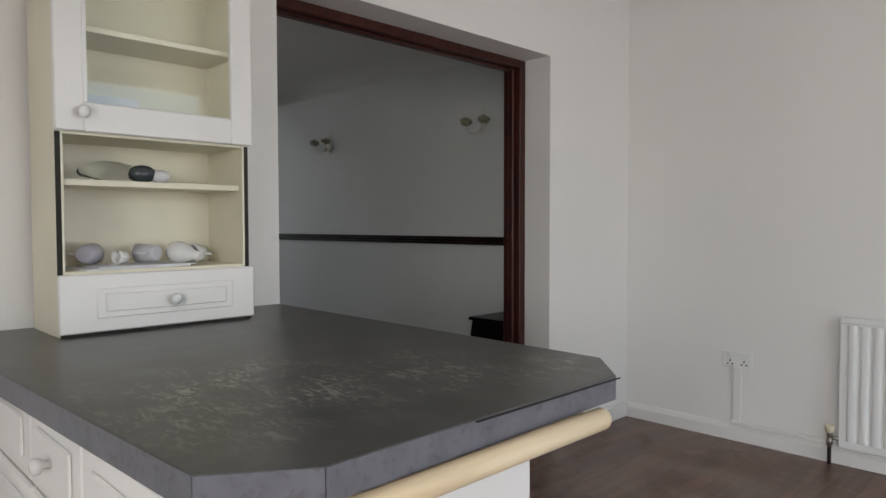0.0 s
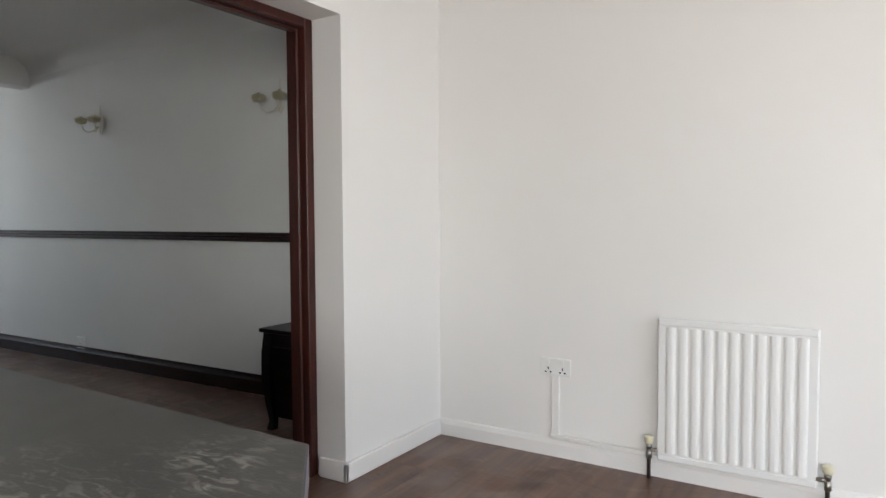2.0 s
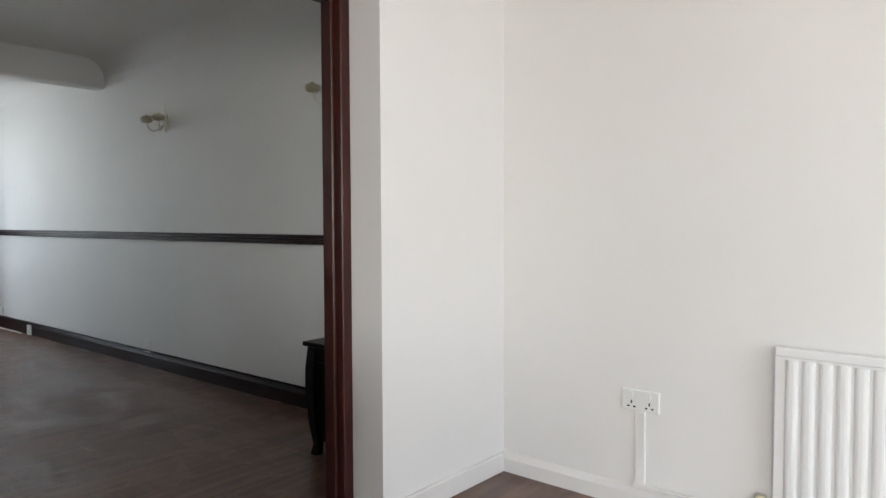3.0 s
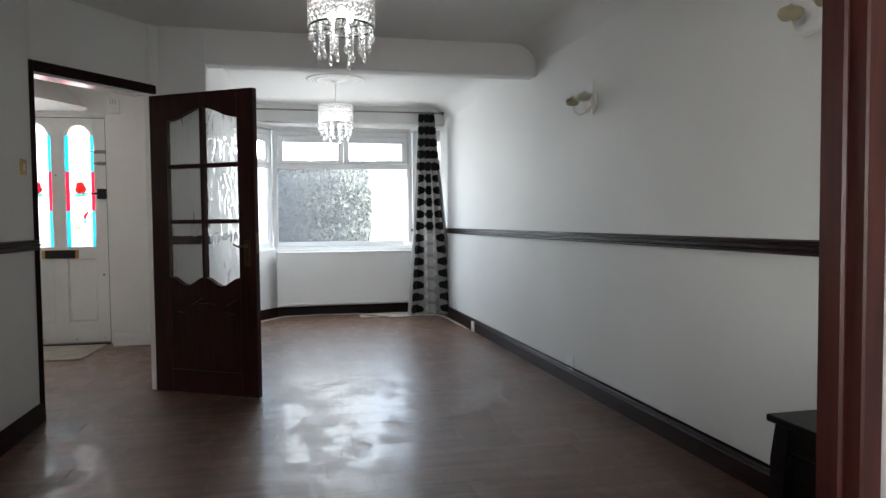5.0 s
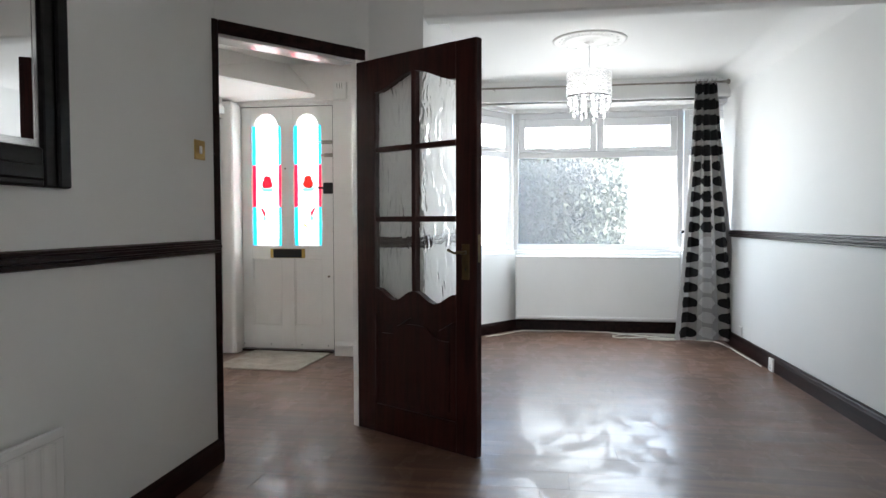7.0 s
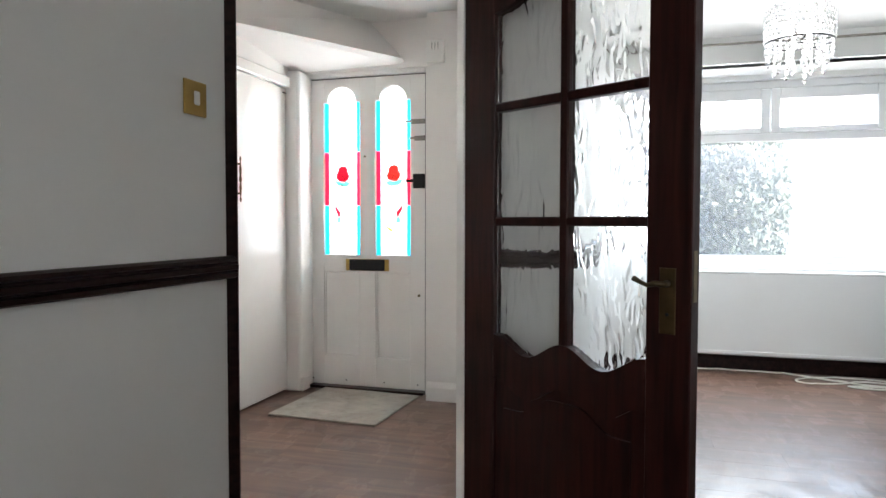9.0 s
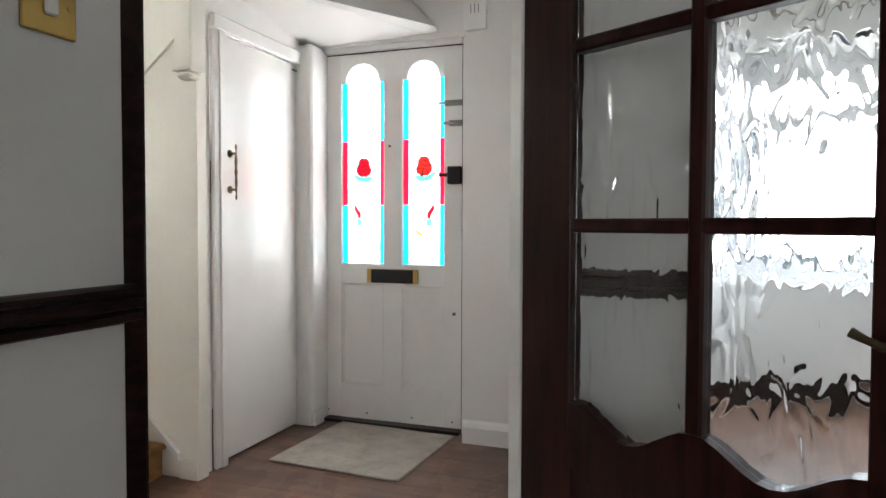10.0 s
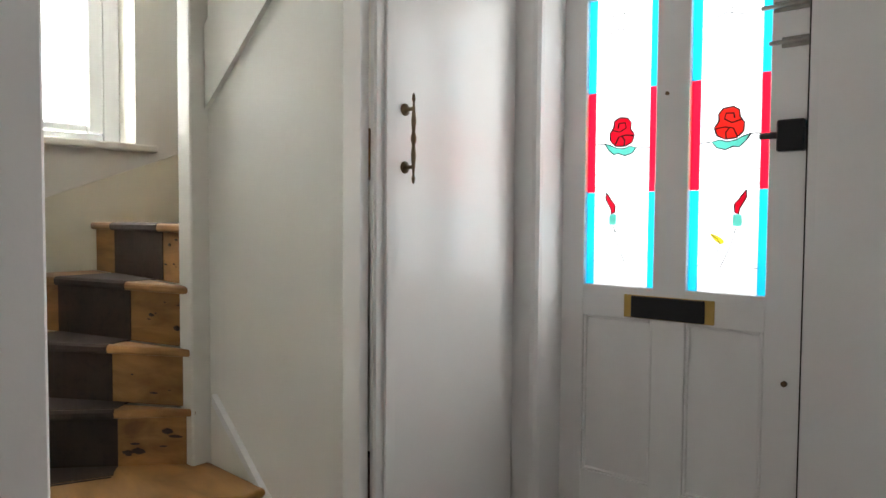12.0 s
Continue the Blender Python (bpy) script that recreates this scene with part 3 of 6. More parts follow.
# hall, front door wall and stairs
FX = -7.79                      # inside face of the front door
bm = B(-8.0, -7.65, 1.342, 2.09, -0.05, H + 0.1, bevel=0.0)
box(bm, -8.0, -7.74, 0.30, 1.342, 2.15, H + 0.1)
box(bm, -8.0, -7.72, -0.40, 0.40, -0.05, H + 0.1)
structure("wall_front_door", bm, HALL_WALL, "white hall wall round the front door")
bm = B(-7.84, -7.615, 0.30, 0.462, -0.02, 2.155, bevel=0.03, seg=3)
structure("boxed_pipe_column", bm, SATIN, "white painted boxed pipe beside the front door")
# bulkhead under the upper flight
bm = bmesh.new()
low = [(-6.76, 0.30), (-6.78, 0.42), (-7.70, 1.16), (-7.80, 1.16), (-7.80, 0.30)]
top = [(-6.76, 0.30), (-6.78, 0.42), (-7.70, 0.90), (-7.80, 0.90), (-7.80, 0.30)]
lz = [2.26, 2.25, 2.20, 2.17, 2.15]
a = [bm.verts.new((x, y, z)) for (x, y), z in zip(low, lz)]
b = [bm.verts.new((x, y, H + 0.02)) for x, y in top]
bm.faces.new(a[::-1]), bm.faces.new(b)
for i in range(5):
    bm.faces.new((a[i], a[(i + 1) % 5], b[(i + 1) % 5], b[i]))
structure("stair_bulkhead", bm, HALL_WALL, "white plastered underside of the upper stairs")
structure("wall_hall_left", B(-5.974, -5.22, 0.44, 0.55, -0.05, H + 0.1, bevel=0.006), HALL_WALL, "white hall wall ending at the stairs")
structure("wall_hall_back", B(-5.32, -5.20, -1.38, 1.46, -0.05, H + 0.1), HALL_WALL)
WY = -1.20                      # stair side wall
bm = B(-8.0, -6.945, WY - 0.22, WY, -0.05, H + 0.1)
box(bm, -6.0, -5.2, WY - 0.22, WY, -0.05, H + 0.1)
box(bm, -6.945, -6.0, WY - 0.22, WY, -0.05, 1.455)
box(bm, -6.945, -6.0, WY - 0.22, WY, 2.3, H + 0.1)
structure("wall_stair_side", bm, PANELPAINT, "ivory painted wall beside the stairs")
structure("wall_stair_end", B(-8.0, -7.85, -1.38, 0.36, -0.05, H + 0.1), PANELPAINT)
# panelled wall beneath the stairs, and the cupboard front
CY = 0.375
PX = -6.74
structure("wall_stair_panel", B(PX - 0.06, PX, -0.26, CY + 0.03, -0.02, H + 0.02), PANELPAINT, "ivory painted panelling beneath the stairs")
bm = B(-7.62, PX, CY - 0.06, CY, 2.09, H + 0.02)
box(bm, -6.86, PX, CY - 0.06, CY, -0.02, 2.09)
structure("wall_cupboard", bm, SATIN, "white boarding over the stair cupboard")


# ---- trim: skirtings, dado rails, frames ----
def run(name, a, b, z0, z1, proud, mat, label, side=1, bevel=0.006, steps=()):
    """A moulding on a wall from a to b (level points on the wall's face), standing proud to the left of the way a to b."""
    a, b = Vector((*a, 0)), Vector((*b, 0))
    m = basis(a, b - a)
    bm = bmesh.new()
    length = (b - a).length
    if steps:
        pts = [(0, z0)] + [(p * proud, z) for p, z in steps] + [(0, z1)]
        turn = Matrix(((0, 0, 1, 0), (side, 0, 0, 0), (0, 1, 0, 0), (0, 0, 0, 1)))
        prism(bm, pts, 0, length, m @ turn)
    else:
        box(bm, 0, length, 0 if side > 0 else -proud, proud if side > 0 else 0, z0, z1, bevel=bevel, m=m)
    ob = structure(name, bm, mat, label)
    return ob


SK = [(1, 0.0), (1, 0.085), (0.75, 0.095), (0.6, 0.104), (0.3, 0.112)]
DADO = [(0.45, 0.992), (0.5, 1.0), (1.0, 1.008), (1.0, 1.022), (0.7, 1.027), (0.7, 1.034), (0.4, 1.04)]
D2 = [(0.6, 0.985), (0.9, 0.989), (0.9, 0.999), (0.55, 1.002), (0.55, 1.006), (1.0, 1.009), (1.0, 1.021), (0.6, 1.024), (0.6, 1.029), (0.9, 1.032), (0.8, 1.040), (0.4, 1.044)]
for name, a, b in (("lounge_long", (-2.1, long_wall(-2.1)), (-8.86, long_wall(-8.86))),):
    run("baseboard_" + name, a, b, 0, 0.115, 0.02, DARKWOOD, "dark stained skirting board", steps=SK)
    run("dado_rail_" + name, a, b, 0.985, 1.045, 0.03, DARKWOOD, "dark stained dado rail", steps=D2)
run("baseboard_lounge_left", (-5.19, 1.57), (-2.1, 1.57), 0, 0.11, 0.02, DARKWOOD, "dark stained skirting board", steps=SK)
run("dado_rail_lounge_left", (-5.175, 1.57), (-2.1, 1.57), 0.985, 1.045, 0.03, DARKWOOD, "dark stained dado rail", steps=D2)
run("dado_rail_return", (-5.835, 2.43), (-5.835, 2.14), 0.985, 1.045, 0.028, DARKWOOD, "dark stained dado rail", steps=D2)
run("baseboard_return", (-5.835, 2.43), (-5.835, 2.14), 0, 0.11, 0.02, DARKWOOD, "dark stained skirting board", steps=SK)
run("baseboard_front_room", (-8.74, 2.43), (-5.835, 2.43), 0, 0.11, 0.02, DARKWOOD, "dark stained skirting board", steps=SK)
run("dado_rail_front_room", (-8.74, 2.43), (-5.835, 2.43), 0.985, 1.045, 0.028, DARKWOOD, "dark stained dado rail", steps=D2)
for i in range(3):
    run("baseboard_bay", BAY[i + 1], BAY[i], 0, 0.11, 0.02, DARKWOOD, "dark stained skirting board under the bay window", steps=SK)
run("baseboard_cross", (-2.1, 1.57), (-2.1, 2.47), 0, 0.11, 0.02, DARKWOOD, "dark stained skirting board", steps=SK)
run("baseboard_kitchen", (2.6, YK), (-1.835, YK), 0, 0.085, 0.018, SATIN, "white painted skirting board", steps=[(1, 0), (1, 0.06), (0.5, 0.08)])
run("baseboard_pier", (-1.835, YK - 0.018), (-1.835, 4.048), 0, 0.085, 0.018, SATIN, "white painted skirting board", bevel=0.004)
run("baseboard_reveal", (-1.817, 4.066), (-1.974, 4.066), 0, 0.085, 0.018, SATIN, "white painted skirting board", bevel=0.004)
run("baseboard_door_wall", (-7.65, 2.03), (-7.65, 1.344), 0, 0.12, 0.022, SATIN, "white skirting with chipped top edge", steps=[(1, 0), (1, 0.085), (0.6, 0.105)])
run("baseboard_panel", (PX, CY + 0.03), (PX, 0.30), 0, 0.09, 0.016, PANELPAINT, "ivory painted skirting board", bevel=0.004)
run("baseboard_column", (-7.614, 0.463), (-7.72, 0.463), 0, 0.09, 0.014, SATIN, "white painted plinth", side=-1, bevel=0.004)

# mahogany lining of the opening between kitchen and lounge
bm = B(-2.105, -1.992, 4.02, 4.066, 0, 1.982, bevel=0.004)
box(bm, -2.065, -2.03, 4.008, 4.022, 0, 1.98, bevel=0.005)
frame_opening = structure("trim_opening_frame", bm, REDWOOD, "dark red mahogany frame lining the wide opening")
part("jamb", box(B(-2.105, -1.992, 2.51, 2.548, 0, 1.982, bevel=0.004), -2.065, -2.03, 2.544, 2.558, 0, 1.98, bevel=0.005), REDWOOD, frame_opening)
part("head", box(B(-2.105, -1.992, 2.548, 4.018, 1.94, 1.982, bevel=0.004), -2.065, -2.03, 2.55, 4.01, 1.928, 1.942, bevel=0.005), REDWOOD, frame_opening)

# door casing in the diagonal wall: dark towards the lounge, white inside
bm = B(-0.035, 0.012, -0.018, 0.0, 0, 2.06, bevel=0.004, m=DM)
door_case = structure("trim_door_casing", bm, DARKWOOD, "dark stained architrave round the hall doorway")
part("head", B(0.012, 0.85, -0.018, 0.0, 1.998, 2.06, bevel=0.004, m=DM), DARKWOOD, door_case)
part("jamb", B(-0.028, 0.012, 0.002, 0.125, 0, 2.0, bevel=0.003, m=DM), GLOSS, door_case, "white gloss painted door lining")
part("jamb", B(0.775, 0.815, -0.012, 0.032, 0, 2.0, bevel=0.004, m=DM), GLOSS, door_case, "thickly painted white door lining")
part("lining_head", B(0.012, 0.775, 0.002, 0.125, 1.985, 2.02, bevel=0.003, m=DM), GLOSS, door_case, "white gloss painted door lining")

# cupboard casing
bm = B(-6.955, -6.865, CY - 0.002, CY + 0.022, 0, 2.035, bevel=0.006)
box(bm, -6.94, -6.90, CY + 0.02, CY + 0.03, 0, 2.035, bevel=0.004)
cup_case = structure("trim_cupboard_casing", bm, GLOSS, "white gloss architrave of the stair cupboard")
part("head", B(-7.615, -6.865, CY - 0.002, CY + 0.024, 2.036, 2.105, bevel=0.006), GLOSS, cup_case)

# closed string of the upper flight, drop newel, rake moulding and main newel
def rake(bm, y0, z0, y1, z1, height, proud):
    pts = [(y0, z0), (y1, z1), (y1, z1 + height), (y0, z0 + height)]
    prism(bm, pts, PX - 0.002, PX + proud, Matrix(((0, 0, 1, 0), (1, 0, 0, 0), (0, 1, 0, 0), (0, 0, 0, 1))))


bm = bmesh.new()
rake(bm, -0.25, 1.505, 0.38, 2.022, 0.27, 0.016)
structure("trim_stair_string", bm, PANELPAINT, "ivory painted sloping stair string")
bm = bmesh.new()
rake(bm, -0.215, 0.545, 0.30, 0.086, 0.03, 0.02)
structure("trim_rake_moulding", bm, SATIN, "white sloping moulding beside the bottom steps")
bm = B(-6.755, -6.675, -0.335, -0.255, 0, H, bevel=0.005)
structure("newel_post", bm, PANELPAINT, "ivory painted square newel post")
bm = B(-6.76, -6.68, 0.335, 0.425, 1.82, H, bevel=0.004)
box(bm, -6.766, -6.674, 0.329, 0.431, 1.80, 1.822, bevel=0.004)
ob = structure("newel_drop", bm, PANELPAINT, "ivory painted drop end of the upper newel")
bm = bmesh.new()
box(bm, -6.756, -6.684, 0.341, 0.419, 1.768, 1.80, bevel=0.012)
part("end_cap", bm, PANELPAINT, ob)

# ---- windows and doors ----
def casement(name, a, b, lights, label):
    """A white uPVC bay window from a to b with a fixed pane and top-lights; local x along it, y outwards."""
    a, b = Vector((*a, 0)), Vector((*b, 0))
    ob = tagged(new(name), label, "window", kind="structure")
    ob.matrix_basis = basis(a, b - a)
    w = (b - a).length
    z0, z1, tr = SILL + 0.03, HEAD, 1.805
    bm = bmesh.new()
    box(bm, 0, 0.06, 0, 0.06, z0, z1, bevel=0.006)
    box(bm, w - 0.06, w, 0, 0.06, z0, z1, bevel=0.006)
    box(bm, 0.06, w - 0.06, 0, 0.06, z0, z0 + 0.06, bevel=0.006)
    box(bm, 0.06, w - 0.06, 0, 0.06, z1 - 0.06, z1, bevel=0.006)
    box(bm, 0.06, w - 0.06, 0, 0.06, tr - 0.03, tr + 0.03, bevel=0.006)
    part("window_frame", bm, UPVC, ob)
    part("pane", B(0.06, w - 0.06, 0.028, 0.032, z0 + 0.06, tr - 0.03), HAZEPANE, ob).visible_shadow = False
    step = (w - 0.12) / lights
    for i in range(lights):
        x0, x1 = 0.06 + i * step, 0.06 + (i + 1) * step
        bm = bmesh.new()
        box(bm, x0 + 0.002, x0 + 0.07, -0.015, 0.045, tr + 0.032, z1 - 0.062, bevel=0.006)
        box(bm, x1 - 0.07, x1 - 0.002, -0.015, 0.045, tr + 0.032, z1 - 0.062, bevel=0.006)
        box(bm, x0 + 0.07, x1 - 0.07, -0.015, 0.045, tr + 0.032, tr + 0.075, bevel=0.006)
        box(bm, x0 + 0.07, x1 - 0.07, -0.015, 0.045, z1 - 0.145, z1 - 0.062, bevel=0.006)
        sash = part("sash", bm, UPVC, ob)
        part("pane", B(x0 + 0.065, x1 - 0.065, 0.014, 0.018, tr + 0.07, z1 - 0.14), PANE, sash).visible_shadow = False
        xm = (x0 + x1) / 2
        part("handle", box(B(xm - 0.02, xm + 0.02, -0.03, -0.015, tr + 0.038, tr + 0.06, bevel=0.004), xm - 0.055, xm + 0.03, -0.045, -0.03, tr + 0.042, tr + 0.055, bevel=0.004), PLASTIC, sash)
    return ob


def inset(i, d):
    p, q = Vector(BAY[i]), Vector(BAY[i + 1])
    r, s = Vector(BAYOUT[i]), Vector(BAYOUT[i + 1])
    return p.lerp(r, d), q.lerp(s, d)


for i, lights, name in ((0, 1, "window_1"), (1, 2, "window_2"), (2, 1, "window_3")):
    p, q = inset(i, 0.45)

    casement(name, p, q, lights, "white uPVC bay window with opening top lights")

# stair window
win = tagged(new("window_4"), "white uPVC stair window with pale panes", "window", kind="structure")
win.matrix_basis = pose(-6.945, WY - 0.15, 1.455)
bm = B(0, 0.075, -0.05, 0.0, 0.02, 0.86, bevel=0.006)
box(bm, 0.79, 0.86, -0.05, 0.0, 0.02, 0.86, bevel=0.006)
box(bm, 0.075, 0.79, -0.05, 0.0, 0.02, 0.065, bevel=0.006)
box(bm, 0.075, 0.79, -0.05, 0.0, 0.79, 0.86, bevel=0.006)
part("window_frame", bm, UPVC, win)
bm = B(0.077, 0.145, -0.04, 0.012, 0.067, 0.788, bevel=0.008)
box(bm, 0.145, 0.788, -0.04, 0.012, 0.067, 0.105, bevel=0.008)
part("sash", bm, UPVC, win)
part("pane", B(0.14, 0.79, -0.028, -0.024, 0.10, 0.79), STAIRPANE, win)
part("window_sill", B(-0.08, 0.95, 0.0, 0.20, -0.012, 0.018, bevel=0.008, seg=2), PANELPAINT, win)


def front_door():
    """Painted panel door with two arched, leaded lights; local y runs along it, x out into the hall."""
    door = tagged(new("door_1"), "old white painted front door with two arched stained-glass lights", "front door", kind="structure")
    door.matrix_basis = pose(FX, 0.435, 0.02)
    w, h, t = 0.855, 2.095, 0.045
    g = [(0.118, 0.384), (0.499, 0.747)]
    zb, zs = 0.898, 1.935
    bm = bmesh.new()
    box(bm, -t, 0, 0, g[0][0], 0, h, bevel=0.003)
    box(bm, -t, 0, g[0][1], g[1][0], 0.0, h, bevel=0.003)
    box(bm, -t, 0, g[1][1], w, 0, h, bevel=0.003)
    for y0, y1 in g:
        box(bm, -t, -0.001, y0, y1, 0, 0.20)
        box(bm, -t, -0.001, y0, y1, 0.785, zb)
        r, c = (y1 - y0) / 2 - 0.028, (y0 + y1) / 2
        pts = [(y0, zs), (c - r, zs)] + [(c - r * math.cos(math.pi * k / 14), zs + r * 1.0 * math.sin(math.pi * k / 14)) for k in range(1, 14)] + [(c + r, zs), (y1, zs), (y1, h), (y0, h)]
        prism(bm, pts, -t, -0.001, Matrix(((0, 0, 1, 0), (1, 0, 0, 0), (0, 1, 0, 0), (0, 0, 0, 1))))
        # recessed lower panel with a raised field edge
        box(bm, -t + 0.006, -0.016, y0, y1, 0.20, 0.785)
        for a in ((y0, y0 + 0.012, 0.20, 0.785), (y1 - 0.012, y1, 0.20, 0.785), (y0 + 0.012, y1 - 0.012, 0.20, 0.212), (y0 + 0.012, y1 - 0.012, 0.773, 0.785)):
            box(bm, -0.016, -0.005, a[0], a[1], a[2], a[3], bevel=0.004)
    part("door_leaf", bm, SATIN, door)
    tox = Matrix(((0, 0, 1, 0), (1, 0, 0, 0), (0, 1, 0, 0), (0, 0, 0, 1)))
    for k, (y0, y1) in enumerate(g):
        c, r = (y0 + y1) / 2, (y1 - y0) / 2 - 0.026
        s = 1 if k == 0 else -1
        pts = [(y0 + 0.03, zb), (y1 - 0.03, zb), (y1 - 0.03, zs)] + [(c + r * math.cos(math.pi * i / 14), zs + r * math.sin(math.pi * i / 14)) for i in range(15)] + [(y0 + 0.03, zs)]
        pane = part("pane", prism(bmesh.new(), pts, -0.026, -0.022, tox), FROST, door, "obscured white glass with leaded rose")
        pane.visible_shadow = False
        for z0, z1, mat, lab in ((zb, 1.236, BLUE, "turquoise glass strip"), (1.236, 1.60, RED, "red glass strip"), (1.60, zs + 0.006, BLUE, "turquoise glass strip")):
            for a, b in ((y0, y0 + 0.029), (y1 - 0.029, y1)):
                part("glass_strip", B(-0.026, -0.021, a, b, z0 + 0.0004, z1 - 0.0004), mat, pane, lab)

        def blob(cy, cz, ry, rz, mat, name, ang=0.0, n=14, d=-0.0215, wob=0.12, lab=""):
            pts = []
            for i in range(n):
                a = 2 * math.pi * i / n
                f = 1 + wob * math.sin(3 * a + cy * 40)
                y, z = ry * f * math.cos(a), rz * f * math.sin(a)
                pts.append((cy + y * math.cos(ang) - z * math.sin(ang), cz + y * math.sin(ang) + z * math.cos(ang)))
            part(name, prism(bmesh.new(), pts, d, d + 0.0012, tox), mat, pane, lab)

        zr = 1.447
        bm = bmesh.new()
        x = -0.0195
        rose_shape = [(-0.036, -0.026), (-0.018, -0.046), (0.012, -0.048), (0.034, -0.034), (0.040, -0.008), (0.028, 0.012), (0.030, 0.034), (0.018, 0.052), (-0.008, 0.056), (-0.024, 0.044), (-0.026, 0.022), (-0.038, 0.002)]
        flower = [(c + s * p * 1.2, zr + q) for p, q in rose_shape]
        part("rose", prism(bmesh.new(), flower, -0.0215, -0.0203, tox), RED if k == 0 else ORANGE, pane, "red leaded glass rose")
        tube(bm, [(x, p, q) for p, q in flower + flower[:1]], 0.003, 4)
        for petal in (((-0.030, 0.012), (-0.006, 0.004), (0.014, 0.018), (0.010, 0.036), (-0.010, 0.034), (-0.012, 0.018)), ((-0.02, -0.04), (-0.010, -0.014), (0.012, -0.008), (0.036, -0.012)), ((0.008, -0.046), (0.010, -0.026), (0.0, -0.010))):
            tube(bm, [(x, c + s * p * 1.2, zr + q) for p, q in petal], 0.003, 4)
        # wavy leaf under the rose, leaded out to both strips
        up = [(-0.066, -0.034), (-0.045, -0.040), (-0.02, -0.052), (0.008, -0.056), (0.03, -0.048), (0.056, -0.054)]
        low = [(0.040, -0.074), (0.012, -0.082), (-0.012, -0.072), (-0.03, -0.076), (-0.05, -0.058)]
        leaf = [(c + s * p, zr + q) for p, q in up + low]
        part("leaf", prism(bmesh.new(), leaf[::-1] if s > 0 else leaf, -0.0215, -0.0205, tox), TEAL, pane, "green glass leaf")
        tube(bm, [(x, p, q) for p, q in leaf + leaf[:1]], 0.0022, 4)
        tube(bm, [(x, y0 + 0.03, zr - (0.036 if s > 0 else 0.056)), (x, c - 0.06, zr - (0.034 if s > 0 else 0.054))], 0.0022, 4)
        tube(bm, [(x, c + 0.06, zr - (0.054 if s > 0 else 0.034)), (x, y1 - 0.03, zr - (0.058 if s > 0 else 0.036))], 0.0022, 4)
        # curled bud on a green calyx
        yb = c - s * 0.040
        curl = [(-0.016, 0.05), (-0.004, 0.034), (0.006, 0.02), (0.020, 0.004), (0.018, -0.022), (0.006, -0.028), (0.002, -0.008), (-0.008, 0.008), (-0.018, 0.026)]
        bud = [(yb + s * p, 1.185 + q) for p, q in curl]
        part("bud", prism(bmesh.new(), bud, -0.0215, -0.0203, tox), RED, pane, "red glass bud")
        tube(bm, [(x, p, q) for p, q in bud + bud[:1]], 0.0022, 4)
        part("leaf", B(-0.0215, -0.0205, yb + s * 0.010 - 0.014, yb + s * 0.010 + 0.014, 1.118, 1.156, bevel=0.0004), TEAL, pane, "green glass calyx")
        if k == 1:
            blob(c - 0.03, 1.075, 0.026, 0.009, YELLOW, "leaf", -0.6, lab="yellow glass leaf")
            tube(bm, [(x, c - 0.05, 1.09), (x, c - 0.03, 1.075), (x, c - 0.02, 1.055), (x, c - 0.036, 1.02)], 0.0014, 4)
        for a in (0.0, 1.0, 2.0):
            tube(bm, [(x, yb + s * (0.0 + 0.012 * a), 1.116), (x, yb + s * (0.004 + 0.02 * a), 1.10 - 0.008 * a), (x, yb + s * (0.03 + 0.012 * a), 1.092)], 0.0010, 4)
        tube(bm, [(x, c, zs + r - 0.004), (x, c + 0.006, zs + 0.02), (x, c - 0.004, 1.75), (x, c, 1.525)], 0.0009, 4)
        tube(bm, [(x, yb + s * 0.012, 1.116), (x, yb + s * 0.03, 1.05), (x, c + s * 0.02, 0.98)], 0.0014, 4)
        for zz in (0.985, 1.255, 1.30):
            tube(bm, [(x, y0 + 0.03, zz), (x, y0 + 0.048, zz + 0.005)], 0.0014, 4)
            tube(bm, [(x, y1 - 0.048, zz - 0.004), (x, y1 - 0.03, zz)], 0.0014, 4)
        for j in range(6):
            zz = 1.80 + 0.028 * j + 0.006 * s
            tube(bm, [(x, c - 0.055 + 0.03 * (j % 2), zz), (x, c - 0.02, zz + 0.012 * (-1) ** j), (x, c + 0.02, zz + 0.002), (x, c + 0.05 - 0.02 * (j % 3), zz - 0.008)], 0.0018, 4)
        tube(bm, [(x, c - 0.055, 1.01), (x, c - 0.02, 0.995), (x, c + 0.03, 1.012)], 0.0011, 4)
        part("leading", bm, LEAD, pane, "black lead lines")
    box_ = part("letter_plate", B(0.0, 0.008, 0.283, 0.597, 0.792, 0.872, bevel=0.002), BRASS, door, "worn brass letter plate with black flap")
    part("flap", B(0.008, 0.016, 0.312, 0.568, 0.794, 0.870, bevel=0.003), BLACKMETAL, box_, "black letter flap")
    rim = part("rim_lock", B(0.0, 0.035, 0.775, 0.852, 1.345, 1.44, bevel=0.005), BLACKMETAL, door, "black rim lock")
    part("snib", B(0.012, 0.03, 0.725, 0.776, 1.385, 1.405, bevel=0.004), BLACKMETAL, rim)
    for z, ln in ((1.785, 0.10), (1.675, 0.075)):
        bolt = part("bolt", B(0.0, 0.008, 0.852 - ln, 0.852, z - 0.016, z + 0.016, bevel=0.002), STEEL, door, "tarnished steel door bolt")
        part("rod", tube(bmesh.new(), [(0.016, 0.82 - ln, z), (0.016, 0.853, z)], 0.007), STEEL, bolt)
    part("spyhole", tube(bmesh.new(), [(-0.002, 0.424, 1.565), (0.006, 0.424, 1.565)], 0.007), OLDBRASS, door)
    part("keyhole", tube(bmesh.new(), [(-0.002, 0.81, 0.635), (0.012, 0.81, 0.635)], 0.009), OLDBRASS, door)
